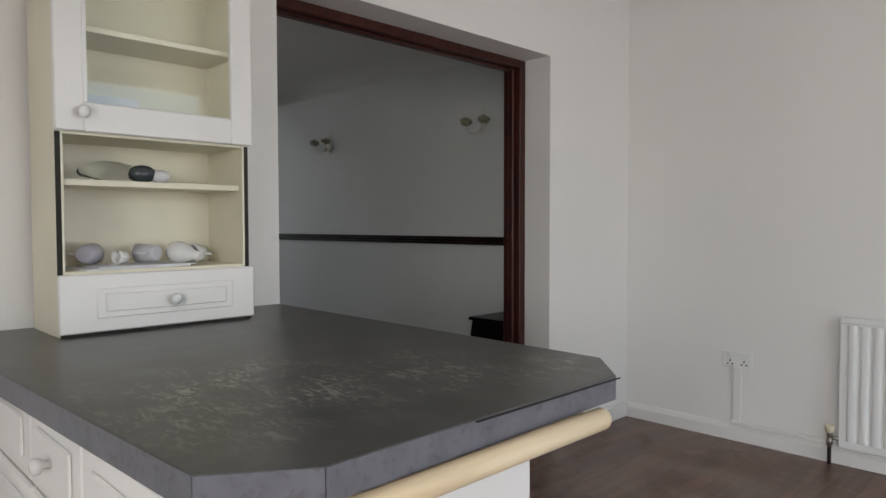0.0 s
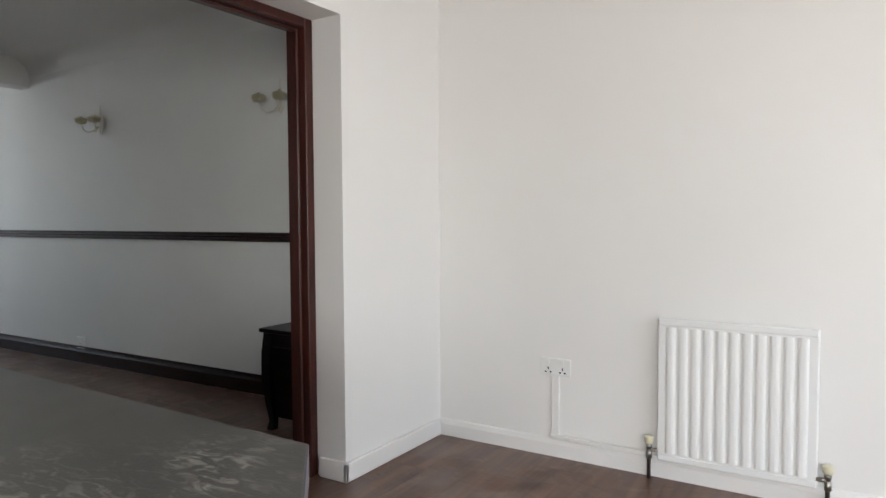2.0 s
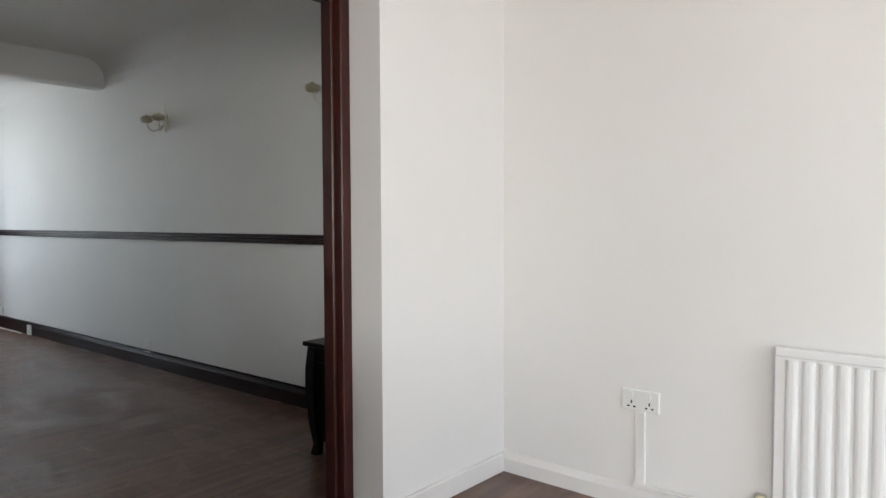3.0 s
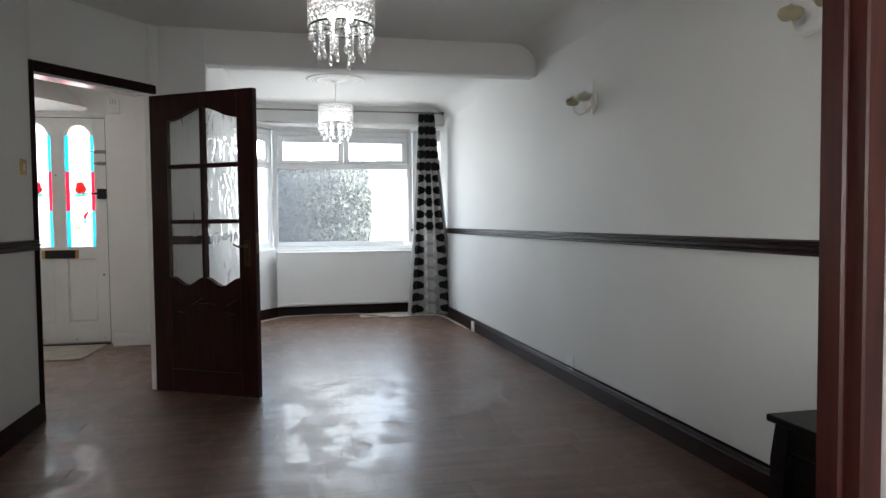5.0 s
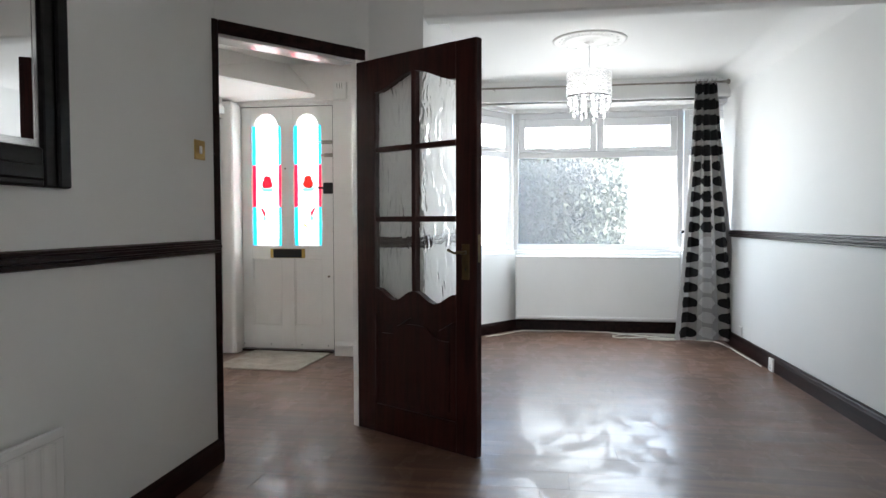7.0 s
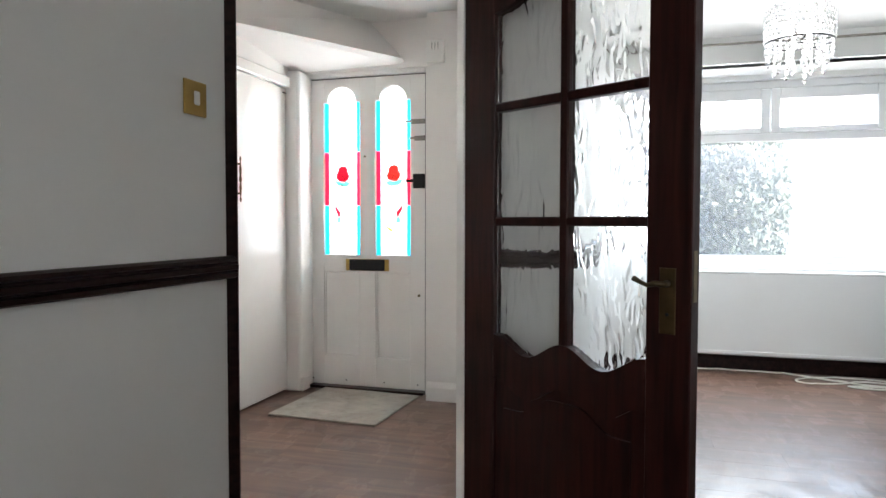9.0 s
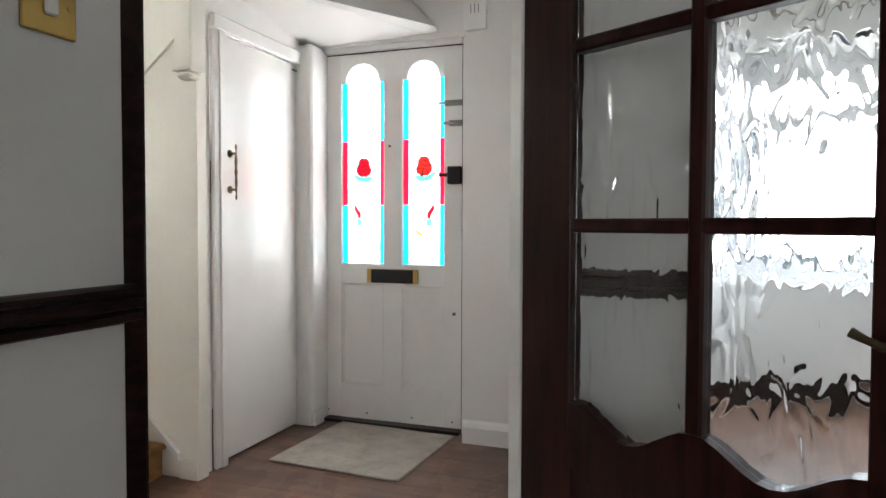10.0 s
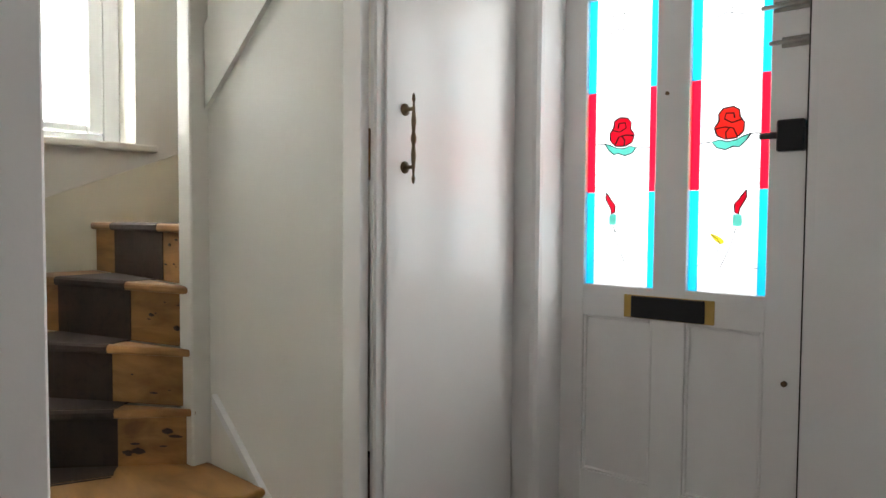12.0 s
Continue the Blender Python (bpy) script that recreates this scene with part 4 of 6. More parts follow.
    # proud dark strips stand in for the shade round the leaf
    part("edge_gap", B(-0.02, 0.0025, 0.851, 0.8572, 0.0, 2.094), DARKGAP, door, "dark strip for the shaded gap at the door's edge")
    part("edge_gap", B(-0.02, 0.0015, 0.0, 0.857, 2.0942, 2.0995), DARKGAP, door, "dark strip for the shaded gap at the door's head")
    for y in (0.03, 0.28, 0.56, 0.80):
        part("screw", tube(bmesh.new(), [(-0.001, y, 0.035), (0.002, y, 0.035)], 0.005, 6), BLACKMETAL, door)
    return door


front_door()
bm = B(-7.87, -7.78, 0.40, 0.434, 0, 2.155, bevel=0.003)
box(bm, -7.87, -7.775, 1.2925, 1.346, 0, 2.155, bevel=0.003)
box(bm, -7.87, -7.765, 0.434, 1.292, 2.122, 2.158, bevel=0.004)
structure("trim_front_door_frame", bm, SATIN, "white painted front door frame, cracked at the head")
structure("trim_threshold", B(-7.87, -7.73, 0.434, 1.292, 0.0, 0.018, bevel=0.004), DARKWOOD, "dark worn threshold")


def inner_door():
    """Half-glazed mahogany door, swung open; local x from the hinge to the free edge."""
    ob = tagged(new("door_2"), "open dark mahogany door with six rippled glass panes", "door", kind="structure")
    a, b = Vector((-5.778, 2.074, 0)), Vector((-5.362, 2.766, 0))
    ob.matrix_basis = basis(a, b - a) @ pose(0, 0, 0.006)
    w, h, t = (b - a).length, 1.972, 0.042
    x0, x1, xm = 0.135, w - 0.125, w / 2 + 0.006

    def top(x):
        u = (x - x0) / (x1 - x0)
        return 1.797 + 0.075 * max(0.0, math.sin(math.pi * min(1, max(0, u)))) ** 2.0

    def bot(x):
        u = (x - x0) / (x1 - x0)
        return 0.742 + 0.028 * math.cos(4 * math.pi * u)

    n = 24
    xs = [x0 + (x1 - x0) * i / n for i in range(n + 1)]
    bm = bmesh.new()
    box(bm, 0, x0, 0, t, 0, h, bevel=0.003)
    box(bm, x1, w, 0, t, 0, h, bevel=0.003)
    box(bm, x0, x1, 0.0, t, 0, 0.15, bevel=0.002)
    mid = [(x, bot(x)) for x in xs] + [(x, bot(x) - 0.135) for x in xs[::-1]]
    prism(bm, mid, -t, 0, UPRIGHT)
    prism(bm, [(x, top(x)) for x in xs] + [(x1, h), (x0, h)], -t, 0, UPRIGHT)
    part("door_frame", bm, LEAFWOOD, ob)
    # lower panel: recessed board with a raised, shaped field
    bm = B(x0, x1, 0.014, t - 0.014, 0.145, 0.66)
    part("panel", bm, LEAFWOOD, ob)
    k = 0.045
    ys = [x0 + k + (x1 - x0 - 2 * k) * i / n for i in range(n + 1)]
    for s0, s1 in ((0.004, 0.016), (t - 0.016, t - 0.004)):
        pts = [(x0 + k, 0.19), (x1 - k, 0.19)] + [(x, 0.535 + 0.062 * math.exp(-(((x - xm) / 0.12) ** 4))) for x in ys[::-1]]
        part("raised_field", prism(bmesh.new(), pts, -s1, -s0, UPRIGHT), LEAFWOOD, ob)
    zb = 1.0
    for zm in (1.498, 1.134):
        part("glazing_bar", B(x0, x1, 0.002, t - 0.002, zm - 0.014, zm + 0.014, bevel=0.005), LEAFWOOD, ob)
    part("glazing_bar", B(xm - 0.016, xm + 0.016, 0.001, t - 0.001, bot(xm) - 0.005, top(xm) + 0.005, bevel=0.005), LEAFWOOD, ob)
    levels = [None, 1.134, 1.498, None]
    for j in range(3):
        for c0, c1 in ((x0, xm - 0.014), (xm + 0.014, x1)):
            cs = [c0 + (c1 - c0) * i / 10 for i in range(11)]
            lo = [(x, bot(x) - 0.006) for x in cs] if j == 0 else [(c0, levels[j]), (c1, levels[j])]
            hi = [(x, top(x) + 0.006) for x in cs[::-1]] if j == 2 else [(c1, levels[j + 1]), (c0, levels[j + 1])]
            part("pane", prism(bmesh.new(), lo + hi, -0.023, -0.019, UPRIGHT), RIPPLE, ob, "rippled obscure glass pane").visible_shadow = False
    for y, s in ((0.0, -1), (t, 1)):
        plate = part("handle_plate", B(w - 0.085, w - 0.04, min(y, y + s * 0.004), max(y, y + s * 0.004), 0.845, 1.015, bevel=0.0015), OLDBRASS2, ob, "worn brass handle plate")
        bm = bmesh.new()
        zz = 0.975
        tube(bm, [(w - 0.062, y, zz), (w - 0.062, y + s * 0.035, zz), (w - 0.075, y + s * 0.045, zz + 0.002), (w - 0.095, y + s * 0.045, zz - 0.004), (w - 0.118, y + s * 0.044, zz + 0.004), (w - 0.136, y + s * 0.044, zz + 0.012)], [0.009, 0.008, 0.007, 0.006, 0.006, 0.008], 10)
        part("lever", bm, OLDBRASS, plate)
        part("keyhole", tube(bmesh.new(), [(w - 0.062, y + s * 0.003, 0.895), (w - 0.062, y + s * 0.0055, 0.895)], 0.005, 8), BLACKMETAL, plate)
    part("latch_plate", B(w - 0.001, w + 0.001, 0.012, 0.03, 0.93, 1.06), OLDBRASS, ob)
    return ob


inner_door()

cup = tagged(new("door_3"), "flush white gloss cupboard door under the stairs", "cupboard door", kind="structure")
cup.matrix_basis = pose(-6.957, CY - 0.012, 0.012)
part("door_leaf", B(-0.652, 0, -0.03, 0.0, 0, 2.02, bevel=0.003), GLOSS, cup)
bm = bmesh.new()
hz = [(0.0, 1.245), (0.004, 1.25), (0.006, 1.262), (0.003, 1.272), (0.0045, 1.29), (0.008, 1.33), (0.005, 1.36), (0.009, 1.375), (0.009, 1.382), (0.005, 1.40), (0.008, 1.43), (0.0045, 1.465), (0.003, 1.485), (0.006, 1.495), (0.004, 1.508), (0.0, 1.515)]
lathe(bm, hz, 10, Matrix.Translation((-0.064, 0.036, 0)))
grip = part("handle", bm, OLDBRASS, cup, "antique brass turned pull handle")
for z in (1.296, 1.468):
    bm = lathe(bmesh.new(), [(0.019, 0), (0.019, 0.003), (0.012, 0.008), (0.006, 0.012), (0.006, 0.030), (0.008, 0.036)], 12, Matrix.Translation((-0.064, 0, z)) @ pose(0, 0, 0, -90))
    part("mount", bm, OLDBRASS, grip)


part("catch", B(-0.655, -0.61, 0.0, 0.006, 1.985, 1.992), BLACKMETAL, cup, "dark worn catch")

# ---- stairs ----
stair = tagged(new("staircase"), "bare pine winder stairs with a dark painted middle", "stairs", kind="structure")
PIV = Vector((-6.70, -0.27))
ANG = [12, -24, -43, -60, -76, -94, -118, -148, -180]
ZT = [0.15, 0.34, 0.53, 0.725, 0.93, 1.132, 1.33, 1.53]


def reach(a, margin=0.0):
    """How far the stair goes from its newel in the direction a, to the well's walls."""
    c, s = math.cos(radians(a)), math.sin(radians(a))
    d = 0.98
    if s < 0:
        d = min(d, (WY + margin - PIV.y) / s)
    if c < 0:
        d = min(d, (-7.84 - PIV.x) / c)
    return d


def ray_at(a, r, up=0.0):
    return (PIV.x + r * math.cos(radians(a)), PIV.y + r * math.sin(radians(a)))


for i, z in enumerate(ZT):
    a0, a1 = ANG[i], ANG[i + 1]
    z0 = ZT[i - 1] if i else 0.0
    fan = [a0 + (a1 - a0) * j / 5 for j in range(6)]
    inner = [(PIV.x, PIV.y)] if i != 1 else [(-6.735, 0.05), (-6.66, 0.06), (-6.56, -0.02)]
    outer = [ray_at(a, reach(a)) for a in fan]
    if i == 0:
        inner, outer = [(-6.735, -0.26), (-6.735, 0.20), (-6.60, 0.22), (-6.40, 0.12)], [ray_at(a, reach(a)) for a in fan[1:]]
    elif i == 1:
        outer = [ray_at(a, reach(a)) for a in fan] + [(-6.735, -0.26)]
    pts = inner + outer
    part("riser", prism(bmesh.new(), pts, z0 - 0.001, z - 0.03), PINE, stair, "worn pine step")
    bm = bmesh.new()
    # tread with a rounded nosing ahead of the riser
    nose = Vector((-math.sin(radians(a0)), math.cos(radians(a0))))
    grown = [(p[0] + (nose.x * 0.022 if j <= len(inner) else 0), p[1] + (nose.y * 0.022 if j <= len(inner) else 0)) for j, p in enumerate(pts)]
    prism(bm, grown, z - 0.029, z)
    bmesh.ops.recalc_face_normals(bm, faces=bm.faces)
    bmesh.ops.bevel(bm, geom=[e for e in bm.edges if abs(e.verts[0].co.z - e.verts[1].co.z) < 1e-4], offset=0.009, segments=2, affect="EDGES", profile=0.5)
    part("tread", bm, PINE, stair, "worn pine tread with rounded nosing")
    # dark painted band along the middle of tread and riser
    r0 = [0.60, 0.25, 0.25, 0.31, 0.31, 0.25, 0.22, 0.2][i]
    r1 = min(0.70, reach(a0) - 0.18)
    if r1 > r0 + 0.05:
        bm = bmesh.new()
        pts = [ray_at(a, r0) for a in fan] + [ray_at(a, min(0.70, reach(a) - 0.16)) for a in fan[::-1]]
        prism(bm, pts, z - 0.002, z + 0.0018)
        part("painted_band", bm, RUNNER, stair, "worn dark painted band")
        p, q = Vector(ray_at(a0, r0)), Vector(ray_at(a0, max(r1, r0 + 0.1) if i > 1 else 0.9))
        m = basis((p.x, p.y, 0), q - p)
        bm = B(0, (q - p).length, 0.0, 0.0035, z0 + 0.002, z - 0.028, m=m)
        box(bm, 0, (q - p).length, 0.0, 0.025, z - 0.03, z + 0.002, bevel=0.008, m=m)
        part("painted_band", bm, RUNNER, stair, "worn dark painted band")

rs = random.Random(9)
for k in range(26):
    i = rs.choice((2, 3, 4, 5))
    a0, z0, z1 = ANG[i], ZT[i - 1], ZT[i]
    r, zz = rs.uniform(0.05, 0.24), rs.uniform(z0 + 0.03, z1 - 0.05)
    c, sn = math.cos(radians(a0)), math.sin(radians(a0))
    px, py = ray_at(a0, r)
    w = rs.uniform(0.004, 0.018)
    bm = ball(bmesh.new(), (0, 0, 0), w, squash=(1.3, 0.09, rs.uniform(0.25, 0.7)), sub=1)
    bmesh.ops.transform(bm, matrix=basis((px, py, zz), (c, sn)), verts=bm.verts)
    part("paint_chip", bm, RUNNER, stair, "dark chip in the old varnish")

bm = prism(bmesh.new(), [(-6.0, 1.008), (-7.8, 1.703), (-7.8, 1.0), (-6.0, 0.4)], -(WY + 0.018), -(WY - 0.002), UPRIGHT)
structure("trim_wall_string", bm, CREAM, "cream painted stair skirting on the side wall")


# ---- radiators ----
def radiator(name, m, w, h, ribs, label, valves=True, double=False, back=0.0):
    """Pressed steel panel; local x along the wall, y out of it, z up from its underside."""
    ob = thing(name, m, label, "radiator")
    bm = B(0, w, 0.035, 0.05, 0, h, bevel=0.006, seg=2)
    if ribs:
        pitch = (w - 0.06) / ribs
        for i in range(ribs):
            x = 0.03 + pitch * (i + 0.5)
            if not i:
                one = prism(bmesh.new(), [(-pitch * 0.42, 0.0), (-pitch * 0.27, 0.008), (-pitch * 0.12, 0.010), (pitch * 0.12, 0.010), (pitch * 0.27, 0.008), (pitch * 0.42, 0.0)], 0.035, h - 0.035)
                bmesh.ops.bevel(one, geom=[e for e in one.edges if e.calc_length() < 0.05], offset=0.004, segments=2, affect="EDGES")
                rib_mesh = mesh_of("rib", one, RADPAINT)
            rib = new("rib", rib_mesh)
            rib.parent, rib.matrix_basis = ob, pose(x, 0.0495, 0)
        box(bm, 0.004, w - 0.004, 0.05, 0.056, 0.003, 0.03, bevel=0.003)
        box(bm, 0.004, w - 0.004, 0.05, 0.056, h - 0.03, h - 0.003, bevel=0.003)
    part("panel", bm, RADPAINT, ob)
    if double:
        part("panel", B(0, w, 0.085, 0.10, 0, h, bevel=0.006, seg=2), RADPAINT, ob)
        part("bottom_lip", B(0.004, w - 0.004, 0.10, 0.106, 0.004, 0.03, bevel=0.0025), RADPAINT, ob)
        part("top_grille", B(-0.004, w + 0.004, 0.03, 0.105, h - 0.002, h + 0.022, bevel=0.006), RADPAINT, ob)
    for x in (0.12, w - 0.12):
        part("bracket", B(x - 0.015, x + 0.015, -back, 0.036, 0.05, h - 0.05), RADPAINT, ob)
    if valves:
        for x in (-0.035, w + 0.035):
            s = 1 if x < 0 else -1
            bm = tube(bmesh.new(), [(x, 0.043, -0.088), (x, 0.043, 0.05)], 0.0085, 10)
            pipe = part("pipe", bm, COPPER, ob, "dark copper radiator pipe")
            bm = lathe(bmesh.new(), [(0.013, 0.0), (0.014, 0.03), (0.011, 0.032), (0.011, 0.045), (0.0135, 0.046), (0.0135, 0.062)], 10, Matrix.Translation((x, 0.043, 0.0)))
            tube(bm, [(x, 0.043, 0.038), (x + s * 0.04, 0.043, 0.038)], 0.009, 8)
            valve = part("valve", bm, STEEL, ob, "tarnished radiator valve")
            bm = lathe(bmesh.new(), [(0.013, 0.062), (0.019, 0.07), (0.021, 0.092), (0.019, 0.096), (0.0, 0.097)], 12, Matrix.Translation((x, 0.043, 0.0)))
            part("valve_cap", bm, OLDPLASTIC, valve, "yellowed plastic valve cap")
    return ob


radiator("radiator", pose(-0.10, YK, 0.088, 0, 0, 180), 0.603, 0.615, 11, "white ribbed single-panel radiator on the kitchen wall")
radiator("radiator", pose(-9.195, 4.395, 0.135, 0, 0, -90), 1.60, 0.62, 0, "long flat white radiator beneath the bay window", valves=False, double=True)
radiator("radiator", pose(-4.10, 1.57, 0.10), 1.1, 0.40, 17, "low white ribbed radiator under the wall mirror")
radiator("radiator", pose(-6.90, 1.915, 0.14, 0, 0, 180), 0.66, 0.735, 0, "white double-panel hall radiator", valves=False, double=True, back=0.117)


# ---- sockets, switches and small fittings ----
def socket(name, m, w, h, label, holes=True, group=""):
    """A plate; local x along the wall, y out of it, centred."""
    ob = thing(name, m, label, "socket", group)
    part("plate", B(-w / 2, w / 2, 0, 0.012, -h / 2, h / 2, bevel=0.004, seg=2), PLASTIC, ob)
    part("back_box", B(-w / 2 + 0.002, w / 2 - 0.002, -0.002, 0.004, -h / 2 + 0.002, h / 2 - 0.002), PLASTIC, ob)
    if holes:
        for s in ((-0.036, 0.036) if w > 0.1 else (0.0,)):
            part("rocker", B(s - 0.008, s + 0.008, 0.012, 0.016, 0.012, 0.034, bevel=0.002), PLASTIC, ob)
            for dx, dz, a, b in ((0, -0.008, 0.003, 0.006), (-0.012, -0.025, 0.005, 0.003), (0.012, -0.025, 0.005, 0.003)):
                part("slot", B(s + dx - a, s + dx + a, 0.0118, 0.0125, dz - b, dz + b), BLACKMETAL, ob)
    return ob


socket("double_socket", pose(-1.185, YK, 0.427, 0, 0, 180), 0.15, 0.082, "white double socket on the kitchen wall")
socket("single_socket", pose(-5.22, long_wall(-5.22), 0.155, 0, 0, 181.3), 0.10, 0.09, "white plastic socket above the lounge skirting")
socket("single_socket", pose(-7.54, long_wall(-7.54) - 0.02, 0.05, 0, 0, 181.3), 0.09, 0.10, "white socket box on the lounge skirting")
socket("single_socket", pose(-8.35, long_wall(-8.35), 0.17, 0, 0, 181.3), 0.085, 0.085, "white plastic socket near the bay", holes=False)
bm = B(-1.205, -1.165, YK - 0.014, YK, 0.085, 0.386, bevel=0.003)
box(bm, -1.205, -0.75, YK - 0.032, YK - 0.016, 0.088, 0.108, bevel=0.003)
solid("cable_trunking", bm, SATIN, "white plastic cable trunking below the kitchen socket", "trunking")
sw = thing("light_switch", pose(-5.032, 1.57, 1.444), "polished brass light switch beside the hall door", "light switch")
part("plate", B(-0.043, 0.043, 0, 0.007, -0.043, 0.043, bevel=0.003, seg=2), BRASS, sw)
part("rocker", B(-0.011, 0.011, 0.007, 0.012, -0.017, 0.017, bevel=0.003), PLASTIC, sw, "white switch rocker")
for x in (-0.031, 0.031):
    part("screw", tube(bmesh.new(), [(x, 0.006, 0), (x, 0.0085, 0)], 0.004, 8), BRASS, sw)
ch = thing("door_chime", pose(-7.65, 1.405, 2.135), "white plastic door chime box", "door chime")
part("case", B(0, 0.035, -0.058, 0.058, 0, 0.145, bevel=0.008, seg=2), PLASTIC, ch)
for y in (-0.02, 0.0, 0.02):
    part("slot", B(0.0345, 0.0358, y - 0.0015, y + 0.0015, 0.085, 0.13), DARKGAP, ch)

mat_ = thing("door_mat", pose(-7.38, 0.915, 0.0, 0, 0, -3), "worn pale grey-beige door mat before the front door", "door mat")
bm = B(-0.335, 0.345, -0.35, 0.345, 0.0, 0.012, bevel=0.005)
bmesh.ops.subdivide_edges(bm, edges=bm.edges, cuts=3, use_grid_fill=True)
for v in bm.verts:
    v.co.z += 0.003 * noise.noise(v.co * 5) if v.co.z > 0.006 else 0
part("surface", bm, MATCLOTH, mat_)


# ---- chandeliers, rose, wall lamps ----
def chandelier(m, drop, label):
    """Beaded drum with hanging drops; the origin is on the ceiling."""
    ob = thing("chandelier", m, label, "chandelier", "crystal drum chandeliers")
    part("cord", tube(bmesh.new(), [(0, 0, 0), (0, 0, -drop)], 0.004, 8), PLASTIC, ob)
    part("ceiling_cup", lathe(bmesh.new(), [(0.045, 0), (0.042, -0.02), (0.012, -0.035)], 16), PLASTIC, ob)
    z1, R, hh = -drop, 0.157, 0.175
    for z in (z1, z1 - hh):
        bm = bmesh.new()
        tube(bm, [(R * math.cos(a), R * math.sin(a), z) for a in [i * math.pi / 20 for i in range(41)]], 0.0035, 6)
        for k in range(3):
            a = k * math.pi / 3
            tube(bm, [(R * math.cos(a), R * math.sin(a), z), (-R * math.cos(a), -R * math.sin(a), z)], 0.002, 5)
        part("ring", bm, BLACKMETAL if z < z1 else CHROME, ob, "thin metal ring")
    bm, wire = bmesh.new(), bmesh.new()
    cols, rows = 34, 7
    for i in range(cols):
        for j in range(rows):
            a = 2 * math.pi * (i + 0.5 * (j % 2)) / cols
            p = (R * math.cos(a), R * math.sin(a), z1 - hh * (j + 0.5) / rows)
            ball(bm, p, 0.0105, sub=1)
            b = 2 * math.pi * (i + 0.5 * (j % 2) + 0.5) / cols
            if j < rows - 1:
                for s in (-1, 1):
                    b = a + s * math.pi / cols
                    q = (R * math.cos(b), R * math.sin(b), z1 - hh * (j + 1.5) / rows)
                    tube(wire, [p, q], 0.0014, 3)
    tagged(part("bead_drum", bm, CRYSTAL, ob, "clear crystal bead lattice"), kind="stuff")
    tagged(part("wire_lattice", wire, CHROME, ob), kind="stuff")
    for ring, count, length in ((0.15, 14, 0.10), (0.11, 10, 0.15), (0.055, 6, 0.19)):
        for i in range(count):
            a = 2 * math.pi * (i + 0.3) / count
            x, y, L = ring * math.cos(a), ring * math.sin(a), length * (0.72 + 0.38 * ((i * 7) % 5) / 4)
            nb = int((L - 0.05) / 0.016)
            line = [(0.001, 0.0)]
            for j in range(nb):
                line += [(0.0055, -0.004 - 0.016 * j), (0.007, -0.008 - 0.016 * j), (0.0055, -0.012 - 0.016 * j), (0.0012, -0.016 - 0.016 * j)]
            line += [(q, z - 0.016 * nb) for q, z in ((0.008, -0.012), (0.013, -0.032), (0.007, -0.048), (0.001, -0.056))]
            bm = lathe(bmesh.new(), line, 6, Matrix.Translation((x, y, z1 - hh - 0.002)))
            part("drop", bm, CRYSTAL, ob, "clear crystal drop")
    for k in range(3):
        a = k * 2.1
        bm = ball(bmesh.new(), (0.05 * math.cos(a), 0.05 * math.sin(a), z1 - 0.11), 0.02, squash=(1, 1, 1.25))
        part("bulb", bm, BULB, ob, "lit frosted bulb")
    return ob


for (x, y, drop, e) in ((-4.33, 3.255, 0.205, LAMP), (-7.35, 3.40, 0.24, LAMP * 0.55)):
    chandelier(pose(x, y, H), drop, "lit crystal drum chandelier with hanging drops")
    point_lamp("chandelier_light", (x, y, H - drop - 0.15), e, (1.0, 0.96, 0.9), 0.06)
bm = lathe(bmesh.new(), [(0.27, 0), (0.268, -0.012), (0.25, -0.02), (0.235, -0.014), (0.19, -0.012), (0.18, -0.022), (0.165, -0.022), (0.15, -0.012), (0.08, -0.014), (0.06, -0.03), (0.03, -0.034)], 40)
for i in range(16):
    a = 2 * math.pi * i / 16
    ball(bm, (0.212 * math.cos(a), 0.212 * math.sin(a), -0.012), 0.016, squash=(1, 1, 0.4), sub=1)
bmesh.ops.scale(bm, vec=(1, 1, 0.55), verts=bm.verts)
rose = solid("ceiling_rose", bm, CEILING, "white moulded plaster ceiling rose", "ceiling rose", m=pose(-7.35, 3.40, H))


